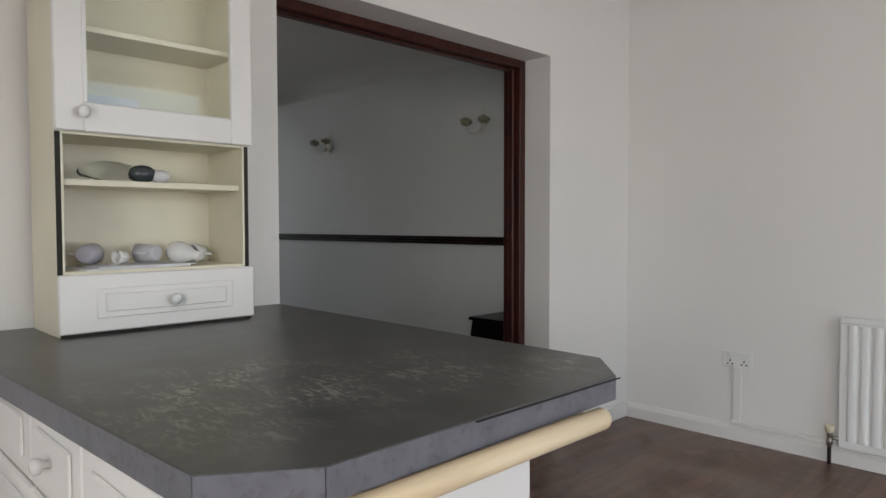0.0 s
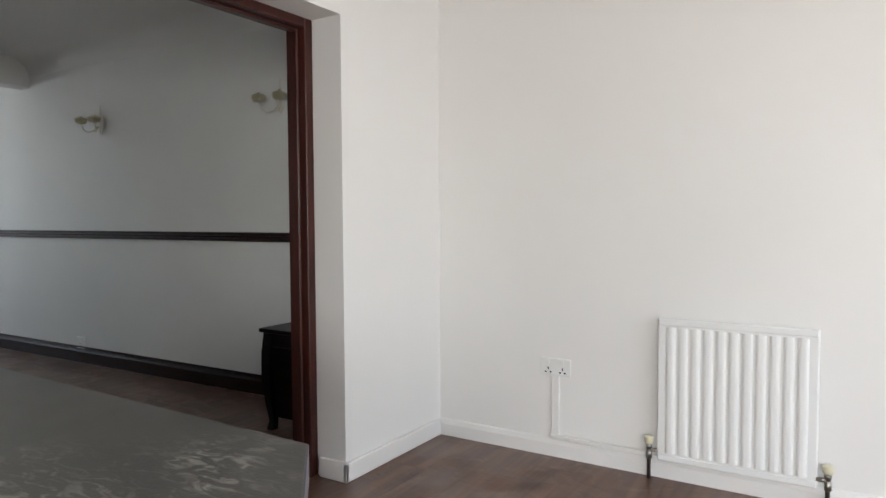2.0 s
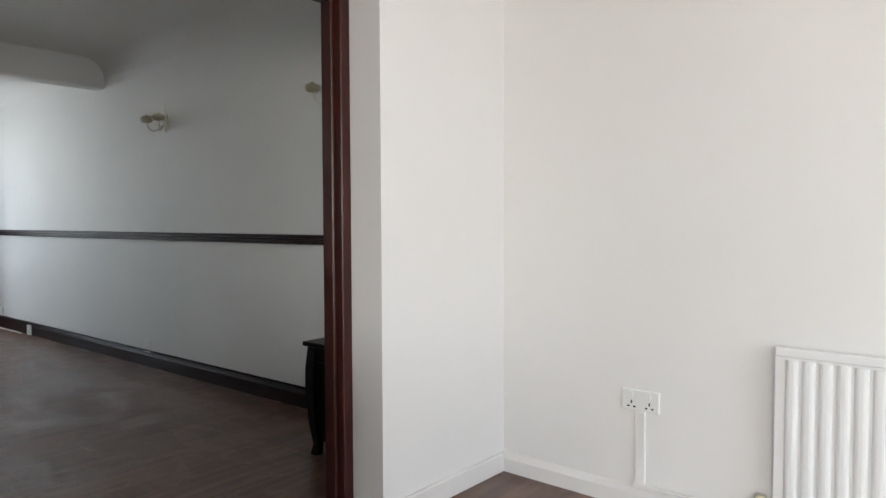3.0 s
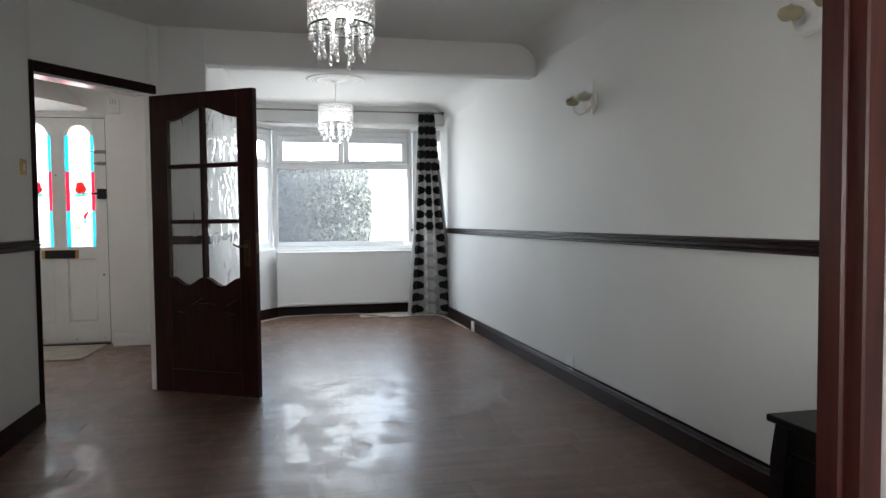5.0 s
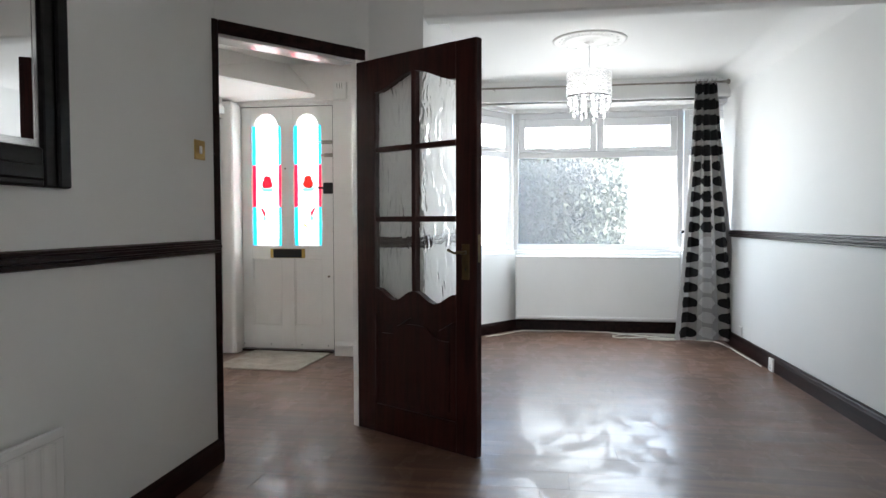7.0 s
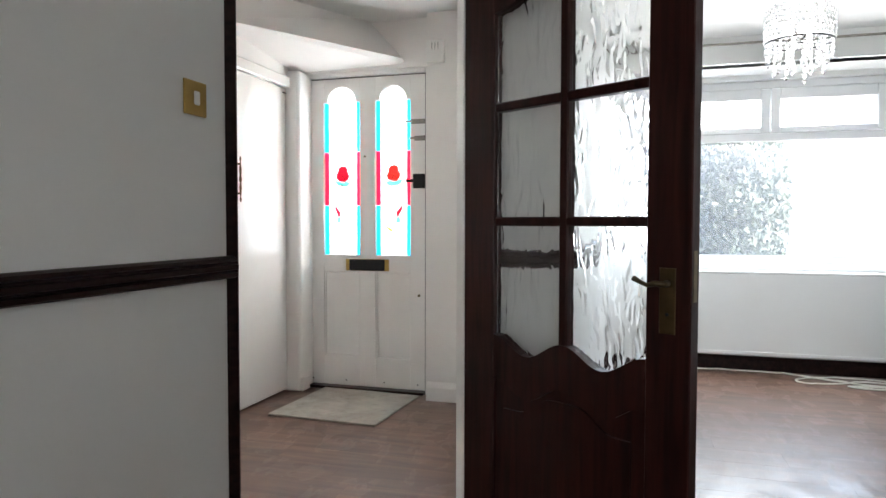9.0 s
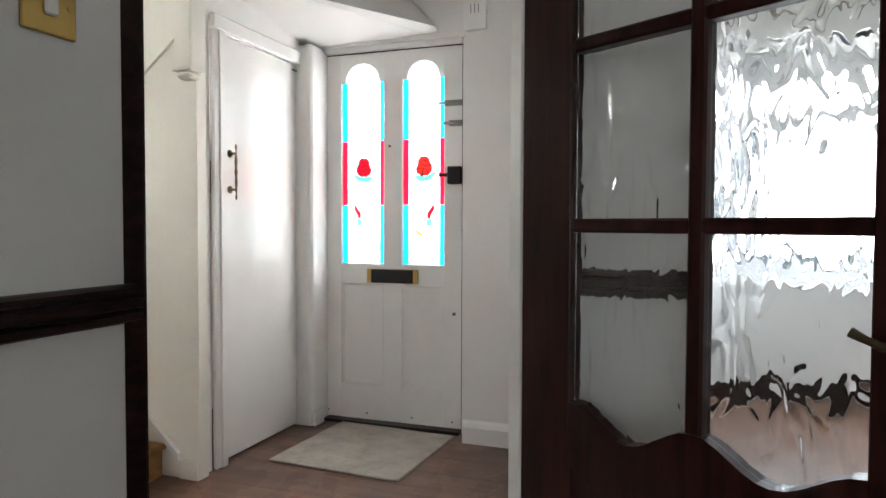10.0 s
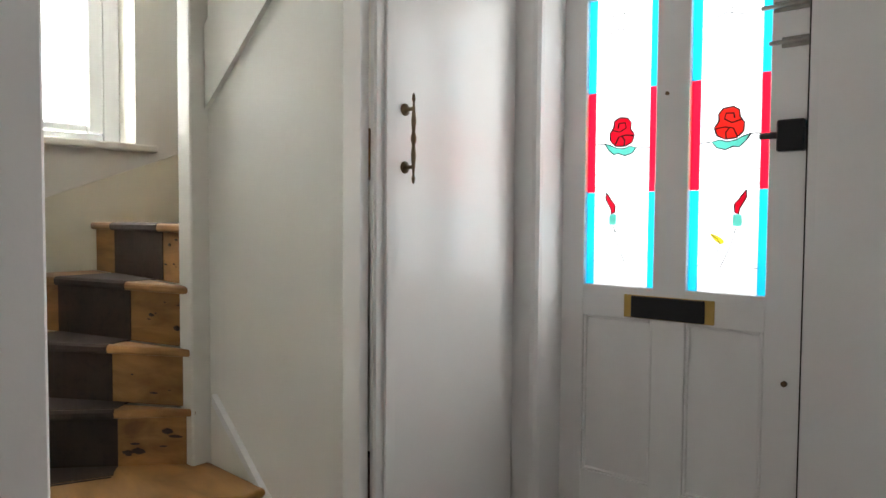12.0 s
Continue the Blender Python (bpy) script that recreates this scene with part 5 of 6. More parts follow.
def wall_lamp(m):
    """Two-arm brass bracket with pale flower shades; local x along the wall, y out of it."""
    ob = thing("wall_lamp", m, "unlit two-arm wall lamp with pale amber flower shades", "wall lamp", "wall lamps of the lounge")
    bm = lathe(bmesh.new(), [(0.0, -0.09), (0.006, -0.08), (0.012, -0.07), (0.03, -0.05), (0.036, 0), (0.03, 0.045), (0.014, 0.06), (0.008, 0.08), (0.005, 0.13), (0.0, 0.14)], 12, pose(0, 0.012, 0) @ Matrix.Diagonal((1, 0.5, 1, 1)))
    part("backplate", bm, PALECREAM, ob, "cream painted backplate")
    for s in (-1, 1):
        bm = tube(bmesh.new(), [(0, 0.02, -0.02), (s * 0.02, 0.05, -0.06), (s * 0.05, 0.08, -0.075), (s * 0.075, 0.10, -0.055), (s * 0.085, 0.11, -0.01)], 0.0055, 8)
        arm = part("arm", bm, PALECREAM, ob, "curled cream arm")
        bm = bmesh.new()
        n, prof = 20, [(0.010, -0.014), (0.032, -0.008), (0.043, 0.006), (0.043, 0.020), (0.032, 0.032), (0.010, 0.037), (0.009, 0.046)]
        rings = []
        for k, (r, z) in enumerate(prof):
            rings.append([bm.verts.new((r * (1 + 0.07 * math.sin(math.pi * k / 6) * math.cos(5 * 2 * math.pi * i / n)) * math.cos(2 * math.pi * i / n), r * (1 + 0.07 * math.sin(math.pi * k / 6) * math.cos(5 * 2 * math.pi * i / n)) * math.sin(2 * math.pi * i / n), z)) for i in range(n)])
        for p, q in zip(rings, rings[1:]):
            for i in range(n):
                bm.faces.new((p[i], p[(i + 1) % n], q[(i + 1) % n], q[i])).smooth = True
        bm.faces.new(rings[0][::-1]), bm.faces.new(rings[-1])
        bmesh.ops.solidify(bm, geom=bm.faces[:], thickness=0.003)
        bmesh.ops.translate(bm, vec=(s * 0.085, 0.11, 0.0), verts=bm.verts)
        part("shade", bm, SHADEGLASS, arm, "pale amber flower-shaped glass shade")
    return ob


lamp = wall_lamp(pose(-4.87, long_wall(-4.87), 1.86, 0, 0, 181.3))
copy_thing(lamp, pose(-3.02, long_wall(-3.02), 1.855, 0, 0, 181.3))


# ---- curtain ----
def curtain():
    ob = thing("curtain", pose(-8.66, 4.53, 0.03), "long black, white and grey oval-print curtain, drawn aside", "curtain")
    bm = bmesh.new()
    uvl = bm.loops.layers.uv.new("UVMap")
    nu, nv = 72, 40
    grid = []
    for j in range(nv + 1):
        v = j / nv
        w = 0.40 * (1 - v) ** 1.15 + 0.185
        row = []
        for i in range(nu + 1):
            u = i / nu
            ph = 2 * math.pi * 4.0 * u
            y = (u - 0.5) * w + 0.012 * math.sin(2 * ph) + 0.045 * (1 - v) - 0.01
            x = 0.05 * math.sin(ph + 0.6 * math.sin(3 * v)) * (1 - 0.25 * v) + 0.008 * math.sin(5 * v + 9 * u)
            row.append((bm.verts.new((x, y, v * 2.36)), u, v))
        grid.append(row)
    for j in range(nv):
        for i in range(nu):
            q = (grid[j][i], grid[j][i + 1], grid[j + 1][i + 1], grid[j + 1][i])
            f = bm.faces.new([k[0] for k in q])
            f.smooth = True
            for lp, k in zip(f.loops, q):
                lp[uvl].uv = (k[1], k[2])
    bmesh.ops.solidify(bm, geom=bm.faces[:], thickness=0.003)
    part("cloth", bm, CLOTH, ob)
    for k in range(6):
        y = (k / 5 - 0.5) * 0.17 - 0.01
        bm = bmesh.new()
        tube(bm, [(0.028 * math.cos(a), y, 2.353 + 0.028 * math.sin(a)) for a in [i * math.pi / 8 for i in range(17)]], 0.004, 6)
        part("eyelet", bm, CHROME, ob, "chrome eyelet ring")
    return ob


curtain()
rod = thing("curtain_rod", pose(-8.66, 2.5, 2.385), "thin steel curtain rod over the bay", "curtain rod")
part("rod", tube(bmesh.new(), [(0, -0.02, 0), (0, 2.17, 0)], 0.009, 10), STEEL, rod)
part("finial", lathe(bmesh.new(), [(0.009, 0), (0.014, 0.005), (0.01, 0.02), (0.024, 0.04), (0.02, 0.055), (0.0, 0.062)], 12, pose(0, 2.17, 0, -90)), STEEL, rod)
for y in (0.1, 2.10):
    part("bracket", tube(bmesh.new(), [(-0.10, y, -0.005), (-0.02, y, -0.005), (0, y, -0.012), (0.012, y, 0)], 0.006, 8), STEEL, rod)
hook = thing("curtain_hook", pose(-8.86, 4.36, 1.02), "dark curtain tieback hook beside the bay", "hook")
part("hook", tube(bmesh.new(), [(0, 0, 0), (0.05, -0.0, 0), (0.08, 0, 0.01)], 0.012, 8), BLACKMETAL, hook)

# loose cable in the bay
pts = [(-8.70, 2.52), (-8.85, 2.66), (-9.10, 2.86), (-9.13, 3.1), (-9.14, 3.5), (-9.10, 3.75), (-8.96, 4.0), (-8.86, 4.25), (-8.90, 4.42), (-9.02, 4.40), (-9.08, 4.15), (-9.02, 3.86), (-8.90, 3.74), (-8.82, 3.82), (-8.88, 4.02), (-8.98, 4.2), (-8.94, 4.38), (-8.82, 4.40), (-8.76, 4.2), (-8.80, 4.05), (-8.84, 4.3), (-8.78, 4.55), (-8.70, 4.66), (-8.4, 4.70), (-8.0, 4.72), (-7.62, 4.735)]
def smooth_path(p, z, steps=5):
    out = []
    for i in range(len(p) - 1):
        a, b, c, d = [Vector(p[max(0, min(len(p) - 1, i + k))]) for k in (-1, 0, 1, 2)]
        for s in range(steps):
            t = s / steps
            q = 0.5 * ((2 * b) + (c - a) * t + (2 * a - 5 * b + 4 * c - d) * t * t + (3 * b - a - 3 * c + d) * t ** 3)
            out.append((q.x, q.y, z + 0.004 * (len(out) % 7 == 3)))
    return out
solid("loose_cable", tube(bmesh.new(), smooth_path(pts, 0.007), 0.006, 6), CABLE, "loose white cable coiled on the floor by the bay", "cable")

a, b = (-2.3, long_wall(-2.3) - 0.012, 0.123), (-8.6, long_wall(-8.6) - 0.012, 0.121)
solid("heating_pipe", tube(bmesh.new(), [a, b], 0.006, 8), DARKWOOD, "thin dark pipe along the top of the lounge skirting", "pipe")

# ---- mirror ----
mir = thing("wall_mirror", pose(-4.19, 1.57, 1.232), "large wall mirror in a heavy black frame", "mirror")
W, HH, F = 0.95, 0.95, 0.118
for name, a in (("frame_side", (0, F, 0, HH)), ("frame_side", (W - F, W, 0, HH)), ("frame_rail", (F, W - F, 0, F)), ("frame_rail", (F, W - F, HH - F, HH))):
    bm = B(a[0], a[1], 0.0, 0.03, a[2], a[3], bevel=0.008, seg=2)
    i0, i1 = (0.02, 0.05)
    box(bm, a[0] + (0.012 if name == "frame_rail" else i0), a[1] - (0.012 if name == "frame_rail" else i1), 0.028, 0.042, a[2] + (i0 if name == "frame_rail" else 0.0), a[3] - (i1 if name == "frame_rail" else 0.0), bevel=0.006)
    part(name, bm, BLACKWOOD, mir)
part("mirror_glass", B(F - 0.004, W - F + 0.004, 0.012, 0.016, F - 0.004, HH - F + 0.004), MIRROR, mir)
bm = bmesh.new()
for a in ((F, F + 0.022, F, HH - F), (W - F - 0.022, W - F, F, HH - F), (F + 0.022, W - F - 0.022, F, F + 0.022), (F + 0.022, W - F - 0.022, HH - F - 0.022, HH - F)):
    box(bm, a[0], a[1], 0.0165, 0.0185, a[2], a[3], bevel=0.0009)
part("bevel_edge", bm, CHROME, mir, "bevelled mirror edge")

# ---- small black side table ----
def side_table():
    ob = thing("side_table", pose(-2.69, 4.37, 0), "small black side table with curved tapering legs", "side table")
    w, d, h = 0.46, 0.38, 0.55
    part("tabletop", B(0, w, 0, d, h - 0.022, h, bevel=0.005, seg=2), BLACKWOOD, ob)
    part("apron", B(0.03, w - 0.03, 0.03, d - 0.03, h - 0.10, h - 0.022, bevel=0.003), BLACKWOOD, ob)
    for x, sx in ((0.045, -1), (w - 0.045, 1)):
        for y, sy in ((0.045, -1), (d - 0.045, 1)):
            bm = bmesh.new()
            pts = [(0, 0, h - 0.022), (sx * 0.008, sy * 0.004, 0.42), (sx * 0.012, sy * 0.006, 0.30), (sx * 0.004, sy * 0.002, 0.15), (-sx * 0.008, -sy * 0.004, 0.05), (0, 0, 0.0)]
            wd = [0.026, 0.03, 0.028, 0.022, 0.017, 0.02]
            rings = []
            for (px, py, pz), r in zip(pts, wd):
                rings.append([bm.verts.new((x + px + a * r, y + py + b * r, pz)) for a, b in ((-1, -1), (1, -1), (1, 1), (-1, 1))])
            for p, q in zip(rings, rings[1:]):
                for i in range(4):
                    bm.faces.new((p[i], p[(i + 1) % 4], q[(i + 1) % 4], q[i]))
            bm.faces.new(rings[0][::-1]), bm.faces.new(rings[-1])
            part("leg", bm, BLACKWOOD, ob)
    part("side_panel", B(0.045, 0.06, 0.03, d - 0.03, 0.07, h - 0.03, bevel=0.002), BLACKWOOD, ob)
    part("front_panel", B(0.045, w - 0.045, 0.045, 0.06, 0.07, h - 0.03, bevel=0.002), BLACKWOOD, ob)
    part("shelf", B(0.06, w - 0.04, 0.06, d - 0.04, 0.14, 0.155, bevel=0.002), BLACKWOOD, ob)
    return ob


side_table()

# ---- kitchen peninsula ----
CT = 0.862
ring = [(-1.838, 1.548), (-0.508, 1.610), (-0.427, 1.728), (-0.436, 2.362), (-0.545, 2.484), (-1.838, 2.508)]
wt = thing("worktop", pose(0, 0, 0), "scuffed slate-grey laminate worktop with clipped corners", "worktop")
part("slab", prism(bmesh.new(), ring, CT - 0.043, CT), WORKTOP, wt)
bm = bmesh.new()
for i in (0, 1, 2, 3, 4):
    a, b = Vector((*ring[i], 0)), Vector((*ring[i + 1], 0))
    box(bm, 0.0, (b - a).length, -0.0025, 0.0, CT - 0.0435, CT - 0.001, m=basis(a, b - a))
part("edge_strip", bm, EDGE, wt, "chipped grey edging strip")
m = basis((ring[1][0], ring[1][1], CT), (ring[2][0] - ring[1][0], ring[2][1] - ring[1][1]))
for along, wide, high, mat in ((0.026, 0.062, 0.009, CHIPBOARD), (0.128, 0.012, 0.007, BATTEN)):
    bm = prism(bmesh.new(), [(0, 0), (wide, 0), (wide * 0.96, high * 0.7), (wide * 0.8, high), (wide * 0.55, high * 0.55), (wide * 0.3, high * 0.95), (wide * 0.08, high * 0.6)], 0, 0.0035, UPRIGHT)
    bmesh.ops.transform(bm, matrix=m @ Matrix.Translation((along, 0.0, -0.0438)), verts=bm.verts)
    part("edge_chip", bm, mat, wt, "bare chipboard showing at a broken edge")
part("seam", B(-0.4262, -0.4225, 1.98, 2.36, CT - 0.003, CT - 0.0012), DARKGAP, wt, "dark lifted seam of the edging")
solid("pine_dowel", tube(bmesh.new(), [(-0.414, 1.735, 0.800), (-0.414, 1.76, 0.802), (-0.414, 2.1, 0.804), (-0.414, 2.285, 0.804), (-0.414, 2.292, 0.804)], [0.012, 0.018, 0.019, 0.019, 0.015], 14), BATTEN, "bare pine dowel under the worktop edge", "dowel")
solid("worktop_batten", B(-0.475, -0.44, 1.76, 2.27, 0.785, 0.8185, bevel=0.003), BATTEN, "bare pine batten beneath the worktop", "batten")

base = thing("base_cabinet", pose(0, 0, 0), "white base cabinet carrying the peninsula worktop", "cabinet")
part("body", B(-1.818, -0.585, 1.63, 2.27, 0.0, CT - 0.044, bevel=0.002), SATIN, base)
part("end_panel", B(-0.585, -0.567, 1.625, 2.285, 0.0, CT - 0.044, bevel=0.003), SATIN, base)
part("screw_cap", tube(bmesh.new(), [(-0.568, 2.19, 0.70), (-0.565, 2.19, 0.70)], 0.006, 8), STEEL, base)
xs = [-1.81, -1.20, -0.90, -0.59]
for x0, x1 in zip(xs, xs[1:]):
    for z0, z1 in ((0.66, CT - 0.05), (0.12, 0.65)):
        bm = B(x0 + 0.003, x1 - 0.003, 1.610, 1.628, z0, z1, bevel=0.004)
        box(bm, x0 + 0.05, x1 - 0.05, 1.605, 1.612, z0 + 0.035, z1 - 0.035, bevel=0.004)
        d = part("drawer_front" if z0 > 0.5 else "door", bm, SATIN, base)
        bm = lathe(bmesh.new(), [(0.007, 0), (0.007, 0.012), (0.014, 0.018), (0.015, 0.026), (0.008, 0.032), (0.0, 0.033)], 14, pose((x0 + x1) / 2 if z0 > 0.5 else x1 - 0.05, 1.606, (z0 + z1) / 2 if z0 > 0.5 else z1 - 0.08, 90))
        part("knob", bm, CHINA, d, "white round knob")


def dresser():
    """Tall cream unit on the worktop: drawer, open bay with a shelf, glazed door over; local x into the room."""
    ob = thing("dresser_cabinet", pose(-1.818, 1.762, CT), "cream dresser unit with drawer, open bay and glazed door", "cabinet")
    w, d, h = 0.503, 0.225, 1.28
    t = 0.018
    part("side_panel", B(0, d, 0, t, 0, h, bevel=0.001), CREAM, ob)
    part("side_panel", B(0, d, w - t, w, 0, h, bevel=0.001), CREAM, ob)
    part("back", B(0.001, 0.008, t, w - t, 0, h), CREAM, ob)
    for z in (0.0, 0.142, 0.495, h - t):
        part("panel", B(0.008, d - 0.002, t, w - t, z, z + t, bevel=0.001), CREAM, ob)
    part("shelf", B(0.008, d - 0.02, t, w - t, 0.372, 0.372 + 0.016, bevel=0.001), CREAM, ob)
    for z in (0.757, 1.0):
        part("shelf", B(0.008, d - 0.03, t, w - t, z, z + 0.015, bevel=0.001), CREAM, ob)
    dr = part("drawer_front", box(box(B(d, d + 0.018, -0.002, w + 0.006, 0.008, 0.152, bevel=0.003), d + 0.014, d + 0.021, 0.08, w - 0.06, 0.04, 0.118, bevel=0.004), d + 0.018, d + 0.024, 0.10, w - 0.08, 0.055, 0.103, bevel=0.004), SATIN, ob, "white moulded drawer front")
    knob = [(0.006, 0), (0.006, 0.01), (0.014, 0.016), (0.016, 0.024), (0.009, 0.031), (0.0, 0.032)]
    part("knob", lathe(bmesh.new(), knob, 14, pose(d + 0.022, 0.27, 0.079, 0, 90)), CHINA, dr, "white round knob")
    # glazed door
    z0, z1, s = 0.502, h - 0.005, 0.062
    bm = B(d, d + 0.019, -0.003, s, z0, z1, bevel=0.003)
    box(bm, d, d + 0.019, w - s + 0.003, w + 0.006, z0, z1, bevel=0.003)
    box(bm, d + 0.001, d + 0.019, s, w - s + 0.003, z0, z0 + 0.072, bevel=0.003)
    box(bm, d + 0.001, d + 0.019, s, w - s + 0.003, z1 - 0.07, z1, bevel=0.003)
    box(bm, d + 0.004, d + 0.016, s, s + 0.008, z0 + 0.072, z1 - 0.07)
    door = part("door", bm, SATIN, ob, "white framed glass door")
    part("pane", B(d + 0.006, d + 0.009, s, w - s + 0.003, z0 + 0.07, z1 - 0.068), CABGLASS, door).visible_shadow = False
    part("knob", lathe(bmesh.new(), knob, 14, pose(d + 0.019, 0.055, z0 + 0.045, 0, 90)), CHINA, door, "white round knob")
    # first strip stands in for shade below the drawer
    part("edge_gap", B(d - 0.004, d + 0.012, 0.004, w - 0.002, 0.001, 0.0075), DARKGAP, ob, "dark strip for the shaded gap under the drawer")
    part("edge_gap", B(d - 0.002, d + 0.0005, 0.0, 0.012, 0.15, 0.50), DARKGAP, ob, "bare dark board edge")
    part("edge_gap", B(d - 0.002, d + 0.0005, w - 0.012, w, 0.15, 0.50), DARKGAP, ob, "bare dark board edge")
    return ob


dresser()
DX, DY = -1.818, 1.752
def cup_on_side(x, y, z, r, h, turn, label, mat=CHINA):
    r, h = r * 0.84, h * 0.9
    bm = lathe(bmesh.new(), [(r * 0.7, 0), (r * 0.84, h * 0.08), (r * 0.92, h * 0.5), (r, h), (r * 0.92, h), (r * 0.84, h * 0.5), (r * 0.76, h * 0.12), (0.0, h * 0.1)], 18, pose(0, 0, r) @ pose(0, 0, 0, 90, 0, 0) @ pose(0, 0, -h / 2))
    ob = solid("mug", bm, mat, label, "mug", "crockery in the dresser", m=pose(x, y, z, 0, 0, turn))
    bow = [(r * (0.85 + 0.75 * math.sin(math.pi * i / 8)), h * 0.28 * math.cos(math.pi * i / 8), r) for i in range(9)]
    part("handle", tube(bmesh.new(), bow, r * 0.14, 8), mat, ob)
    return ob
z = CT + 0.142 + 0.018
solid("paper_sheet", B(-0.07, 0.10, -0.14, 0.14, 0, 0.004), PAPER, "loose white paper lying in the open bay", "paper", m=pose(-1.70, 1.95, z, 0, 0, 8))
solid("paper_sheet", B(-0.05, 0.095, -0.10, 0.16, 0.0042, 0.008), PAPER, "folded white paper lying on another sheet", "paper", m=pose(-1.70, 1.95, z, 0, 0, 4))
cup_on_side(-1.72, 1.87, z + 0.008, 0.034, 0.075, 235, "pale lilac mug lying on its side", material("lilac_china", (0.5, 0.48, 0.56), 0.3))
cup_on_side(-1.70, 1.945, z + 0.008, 0.022, 0.035, 20, "small white cup lying on papers")
cup_on_side(-1.71, 2.02, z + 0.008, 0.032, 0.07, -60, "white bowl-shaped mug lying on its side", material("grey_china", (0.55, 0.55, 0.58), 0.3))
bm = lathe(bmesh.new(), [(0.012, 0), (0.014, 0.02), (0.03, 0.05), (0.032, 0.08), (0.02, 0.105), (0.0, 0.108)], 18, pose(0, 0, 0.032) @ pose(0, 0, 0, 82, 0, 0) @ pose(0, 0, -0.055))
solid("globe_bulb", bm, CHINA, "white globe light bulb lying in the open bay", "light bulb", m=pose(-1.69, 2.115, z, 0, 0, -60))
cup_on_side(-1.735, 2.17, z, 0.034, 0.06, 30, "white cup with brown rim lying on its side")
z = CT + 0.388
bm = ball(bmesh.new(), (0, 0, 0.03), 0.036, squash=(1.0, 2.3, 0.8), sub=3)
for v in bm.verts:
    v.co += 0.010 * Vector((noise.noise(v.co * 30), noise.noise(v.co * 30 + Vector((5, 0, 0))), noise.noise(v.co * 30 + Vector((0, 7, 0)))))
    v.co.z = max(v.co.z, 0.001)
solid("plastic_bag", bm, CLINGFILM, "crumpled clear plastic bag on the shelf", "bag", m=pose(-1.72, 1.93, z))
bm = ball(bmesh.new(), (0, 0, 0.026), 0.03, squash=(1, 1.3, 0.85))
solid("bottle_cap", bm, DARKGLASSWARE, "dark bottle lying in the plastic bag", "bottle", m=pose(-1.70, 2.005, z))
solid("paper_ball", ball(bmesh.new(), (0, 0, 0.02), 0.022, squash=(1, 1.2, 0.9)), PAPER, "crumpled white paper on the shelf", "paper", m=pose(-1.69, 2.05, z))
solid("leaflet", B(-0.002, 0.002, -0.09, 0.09, 0, 0.10, m=pose(0, 0, 0, 0, -12, 0)), PAPER, "pale grey leaflet propped behind the glazed door", "leaflet", m=pose(-1.66, 1.90, CT + 0.514))

# ---- outside ----
structure("ground", B(-400, 400, -400, 400, -0.9, -0.30), GARDEN_GROUND, "pale paved front garden and street")


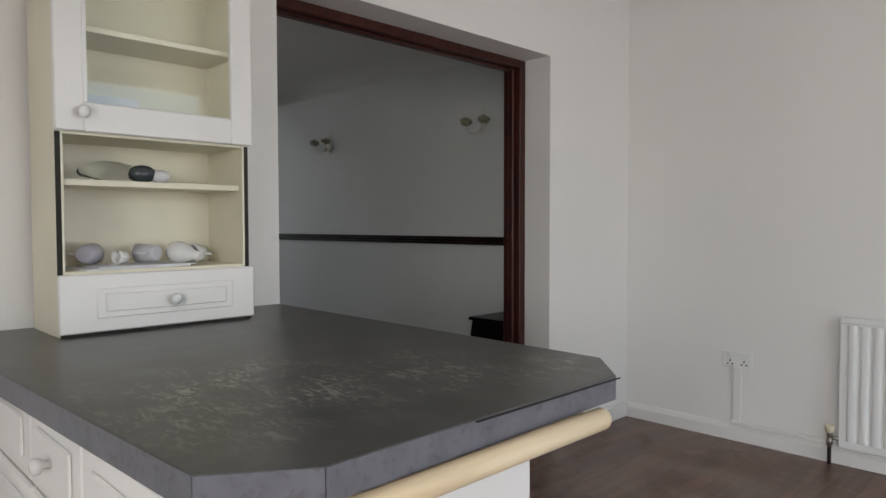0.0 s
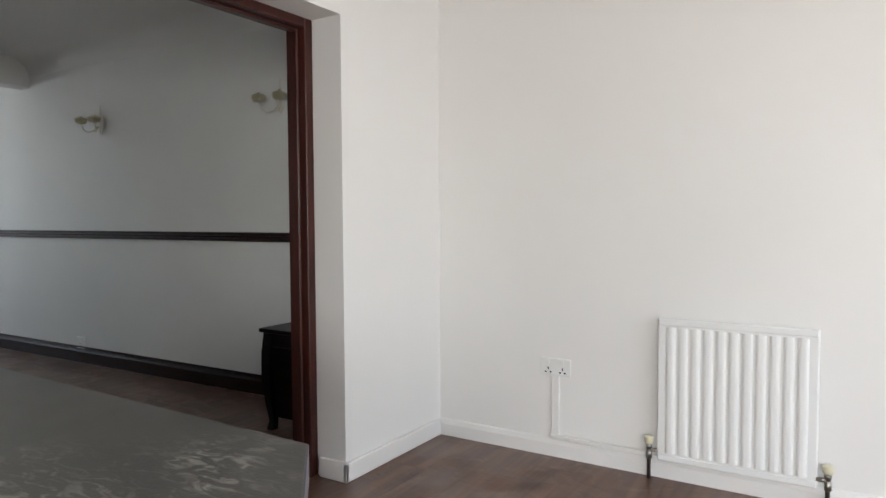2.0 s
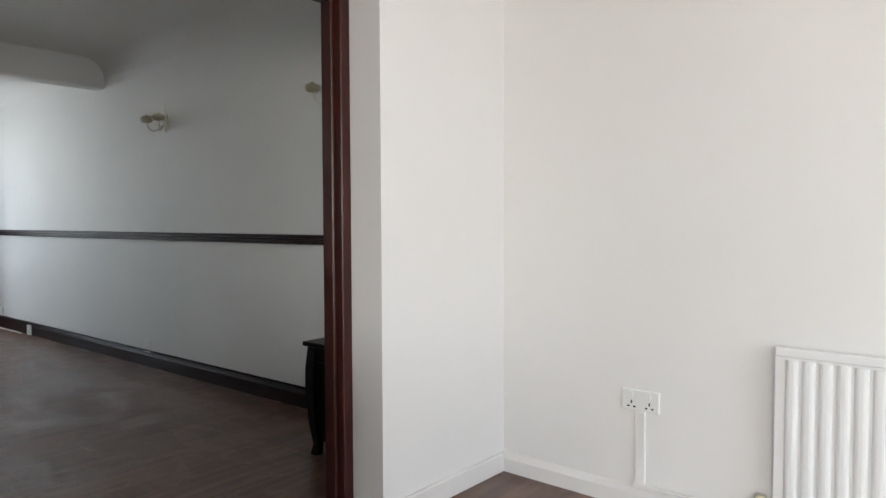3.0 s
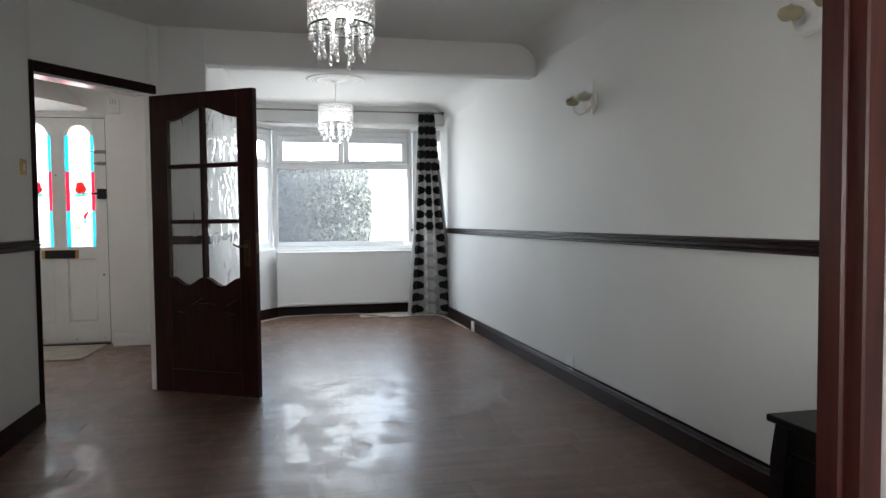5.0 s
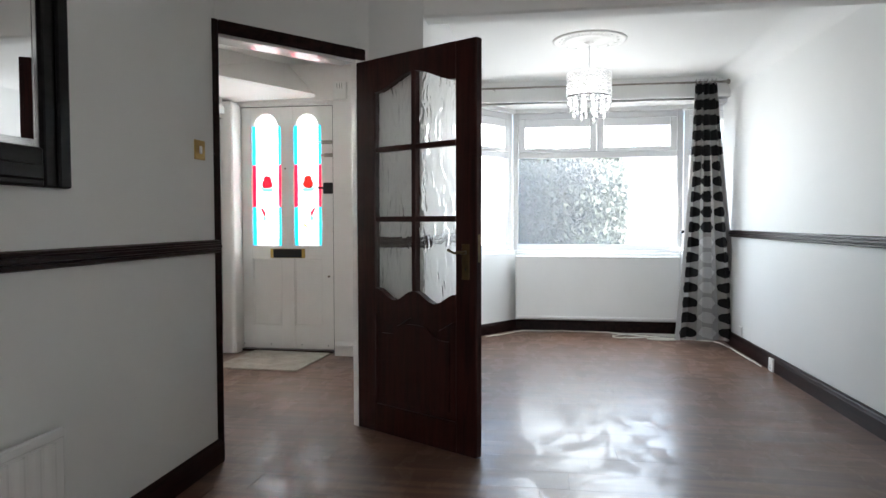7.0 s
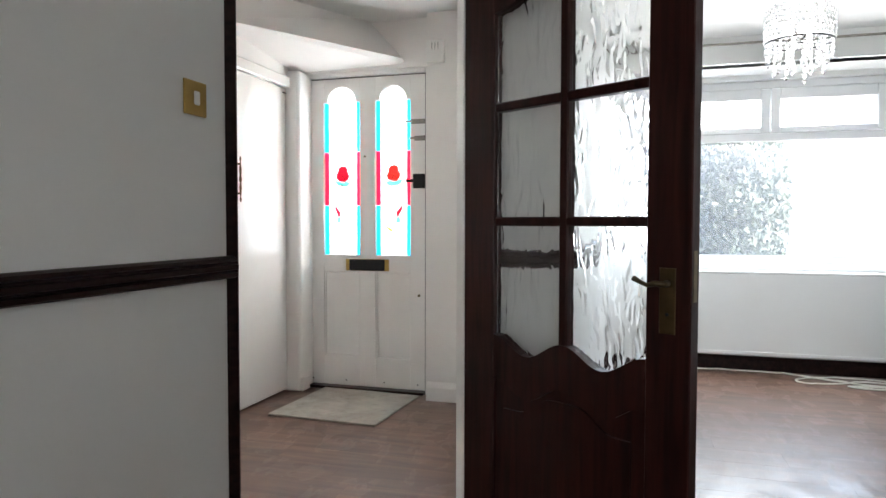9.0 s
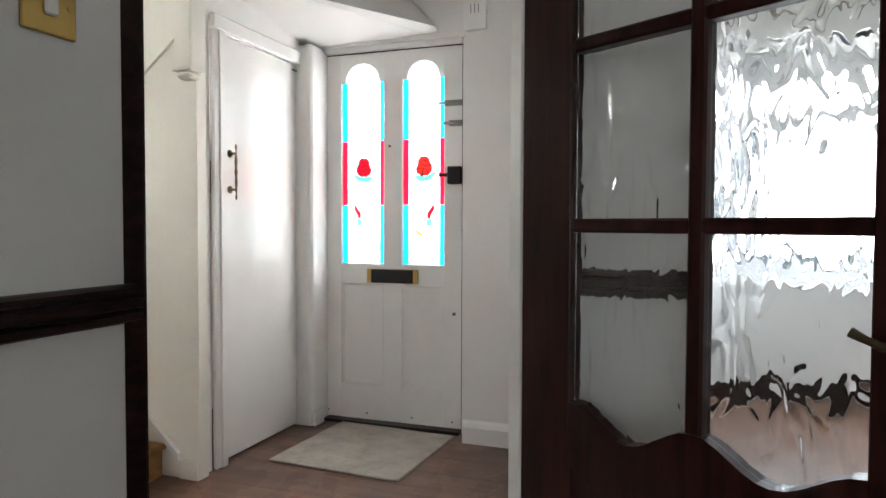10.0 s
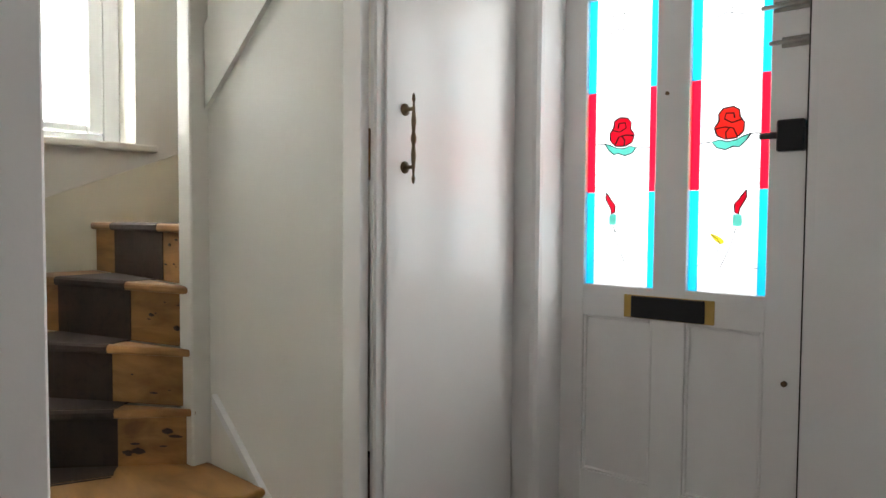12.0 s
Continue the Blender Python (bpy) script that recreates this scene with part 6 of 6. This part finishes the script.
def bush(m, r, seed, label):
    """A dense shrub: forked stems and a crown of many small leaves."""
    ob = thing("shrub", m, label, "shrub")
    rnd = random.Random(seed)
    bm = bmesh.new()
    for k in range(7):
        a = 2 * math.pi * k / 7
        tube(bm, [(0.05 * math.cos(a), 0.05 * math.sin(a), 0), (0.2 * r * math.cos(a), 0.2 * r * math.sin(a), 0.5 * r), (0.45 * r * math.cos(a + 0.4), 0.45 * r * math.sin(a + 0.4), 1.1 * r), (0.6 * r * math.cos(a + 0.6), 0.6 * r * math.sin(a + 0.6), 1.7 * r)], [0.05, 0.04, 0.025, 0.008], 6)
    part("trunk", bm, BARK, ob)
    verts, faces = [], []
    for k in range(42000):
        while True:
            p = Vector((rnd.uniform(-1, 1), rnd.uniform(-1, 1), rnd.uniform(-1, 1)))
            if 0.2 < p.length < 1 and noise.noise(p * 2.2 + Vector((seed, 0, 0))) > -0.42 - 0.3 * (1 - p.length):
                break
        c = Vector((p.x * r, p.y * r * 0.6, (p.z * 1.2 + 1.25) * r))
        q = Euler((rnd.uniform(0, 6.3), rnd.uniform(0, 6.3), rnd.uniform(0, 6.3))).to_matrix()
        s = rnd.uniform(0.026, 0.056)
        i = len(verts)
        for v in ((-s, 0, 0), (0, -0.45 * s, 0.1 * s), (s, 0, 0), (0, 0.45 * s, 0.1 * s)):
            verts.append(c + q @ Vector(v))
        faces.append((i, i + 1, i + 2, i + 3))
    me = bpy.data.meshes.new("crown")
    me.from_pydata(verts, [], faces)
    me.materials.append(LEAFGREEN)
    crown = new("crown", me)
    crown.parent = ob
    return ob


bush(pose(-11.6, 3.42, -0.3), 1.27, 3, "tall dense green shrub in the front garden")


def far_house(m, wall):
    ob = thing("terraced_house", m, "pale rendered house across the street with white windows", "house")
    part("wall", B(-3, 3, 0, 7, 0, 5.2), wall, ob)
    part("roof", prism(bmesh.new(), [(-3.3, 5.2), (3.3, 5.2), (0, 7.6)], -7.3, 0.3, UPRIGHT), ROOFTILE, ob)
    for x in (-1.6, 1.4):
        for z in (0.9, 3.2):
            wdw = part("window", B(x - 0.75, x + 0.75, -0.06, 0.02, z, z + 1.3, bevel=0.01), UPVC, ob)
            part("pane", B(x - 0.66, x + 0.66, -0.07, -0.055, z + 0.1, z + 1.2), PANE, wdw)
    return ob


h1 = far_house(pose(-58, 5.2, -0.3, 0, 0, 90), RENDERWALL)
copy_thing(h1, pose(-58, 12.0, -0.3, 0, 0, 90))
copy_thing(h1, pose(-58, -1.6, -0.3, 0, 0, 90))

# ---- laminate boards ----
made = {}


def board(y, length, x):
    key = round(length, 2)
    if key not in made:
        bm = B(0.0001, key - 0.0001, 0.0001, 0.1919, -0.012, 0.0)
        bmesh.ops.bevel(bm, geom=[e for e in bm.edges if e.verts[0].co.z > -0.001 and e.verts[1].co.z > -0.001], offset=0.0004, segments=1, affect="EDGES")
        made[key] = mesh_of("plank", bm, LAMINATE)
    ob = new("plank", made[key])
    ob.matrix_basis = pose(x + 0.192, y, 0, 0, 0, 90)
    ob.parent = floor


rnd = random.Random(4)
for j in range(64):
    x = -9.30 + 0.192 * j
    cx = x + 0.096
    if cx > 2.6:
        break
    if cx > -1.95:
        spans = [(-0.72, 4.86)]
    elif cx > -5.25:
        spans = [(1.5, 4.86)]
    elif cx > -7.85:
        spans = [(-1.22, 4.86)]
    else:
        spans = [(2.4, 4.86)]
    for lo, hi in spans:
        y = lo - rnd.uniform(0.0, 1.2)
        while y < hi:
            a, b = max(y, lo), min(y + 1.22, hi)
            if b - a > 0.03:
                board(a, b - a, x)
            y += 1.22
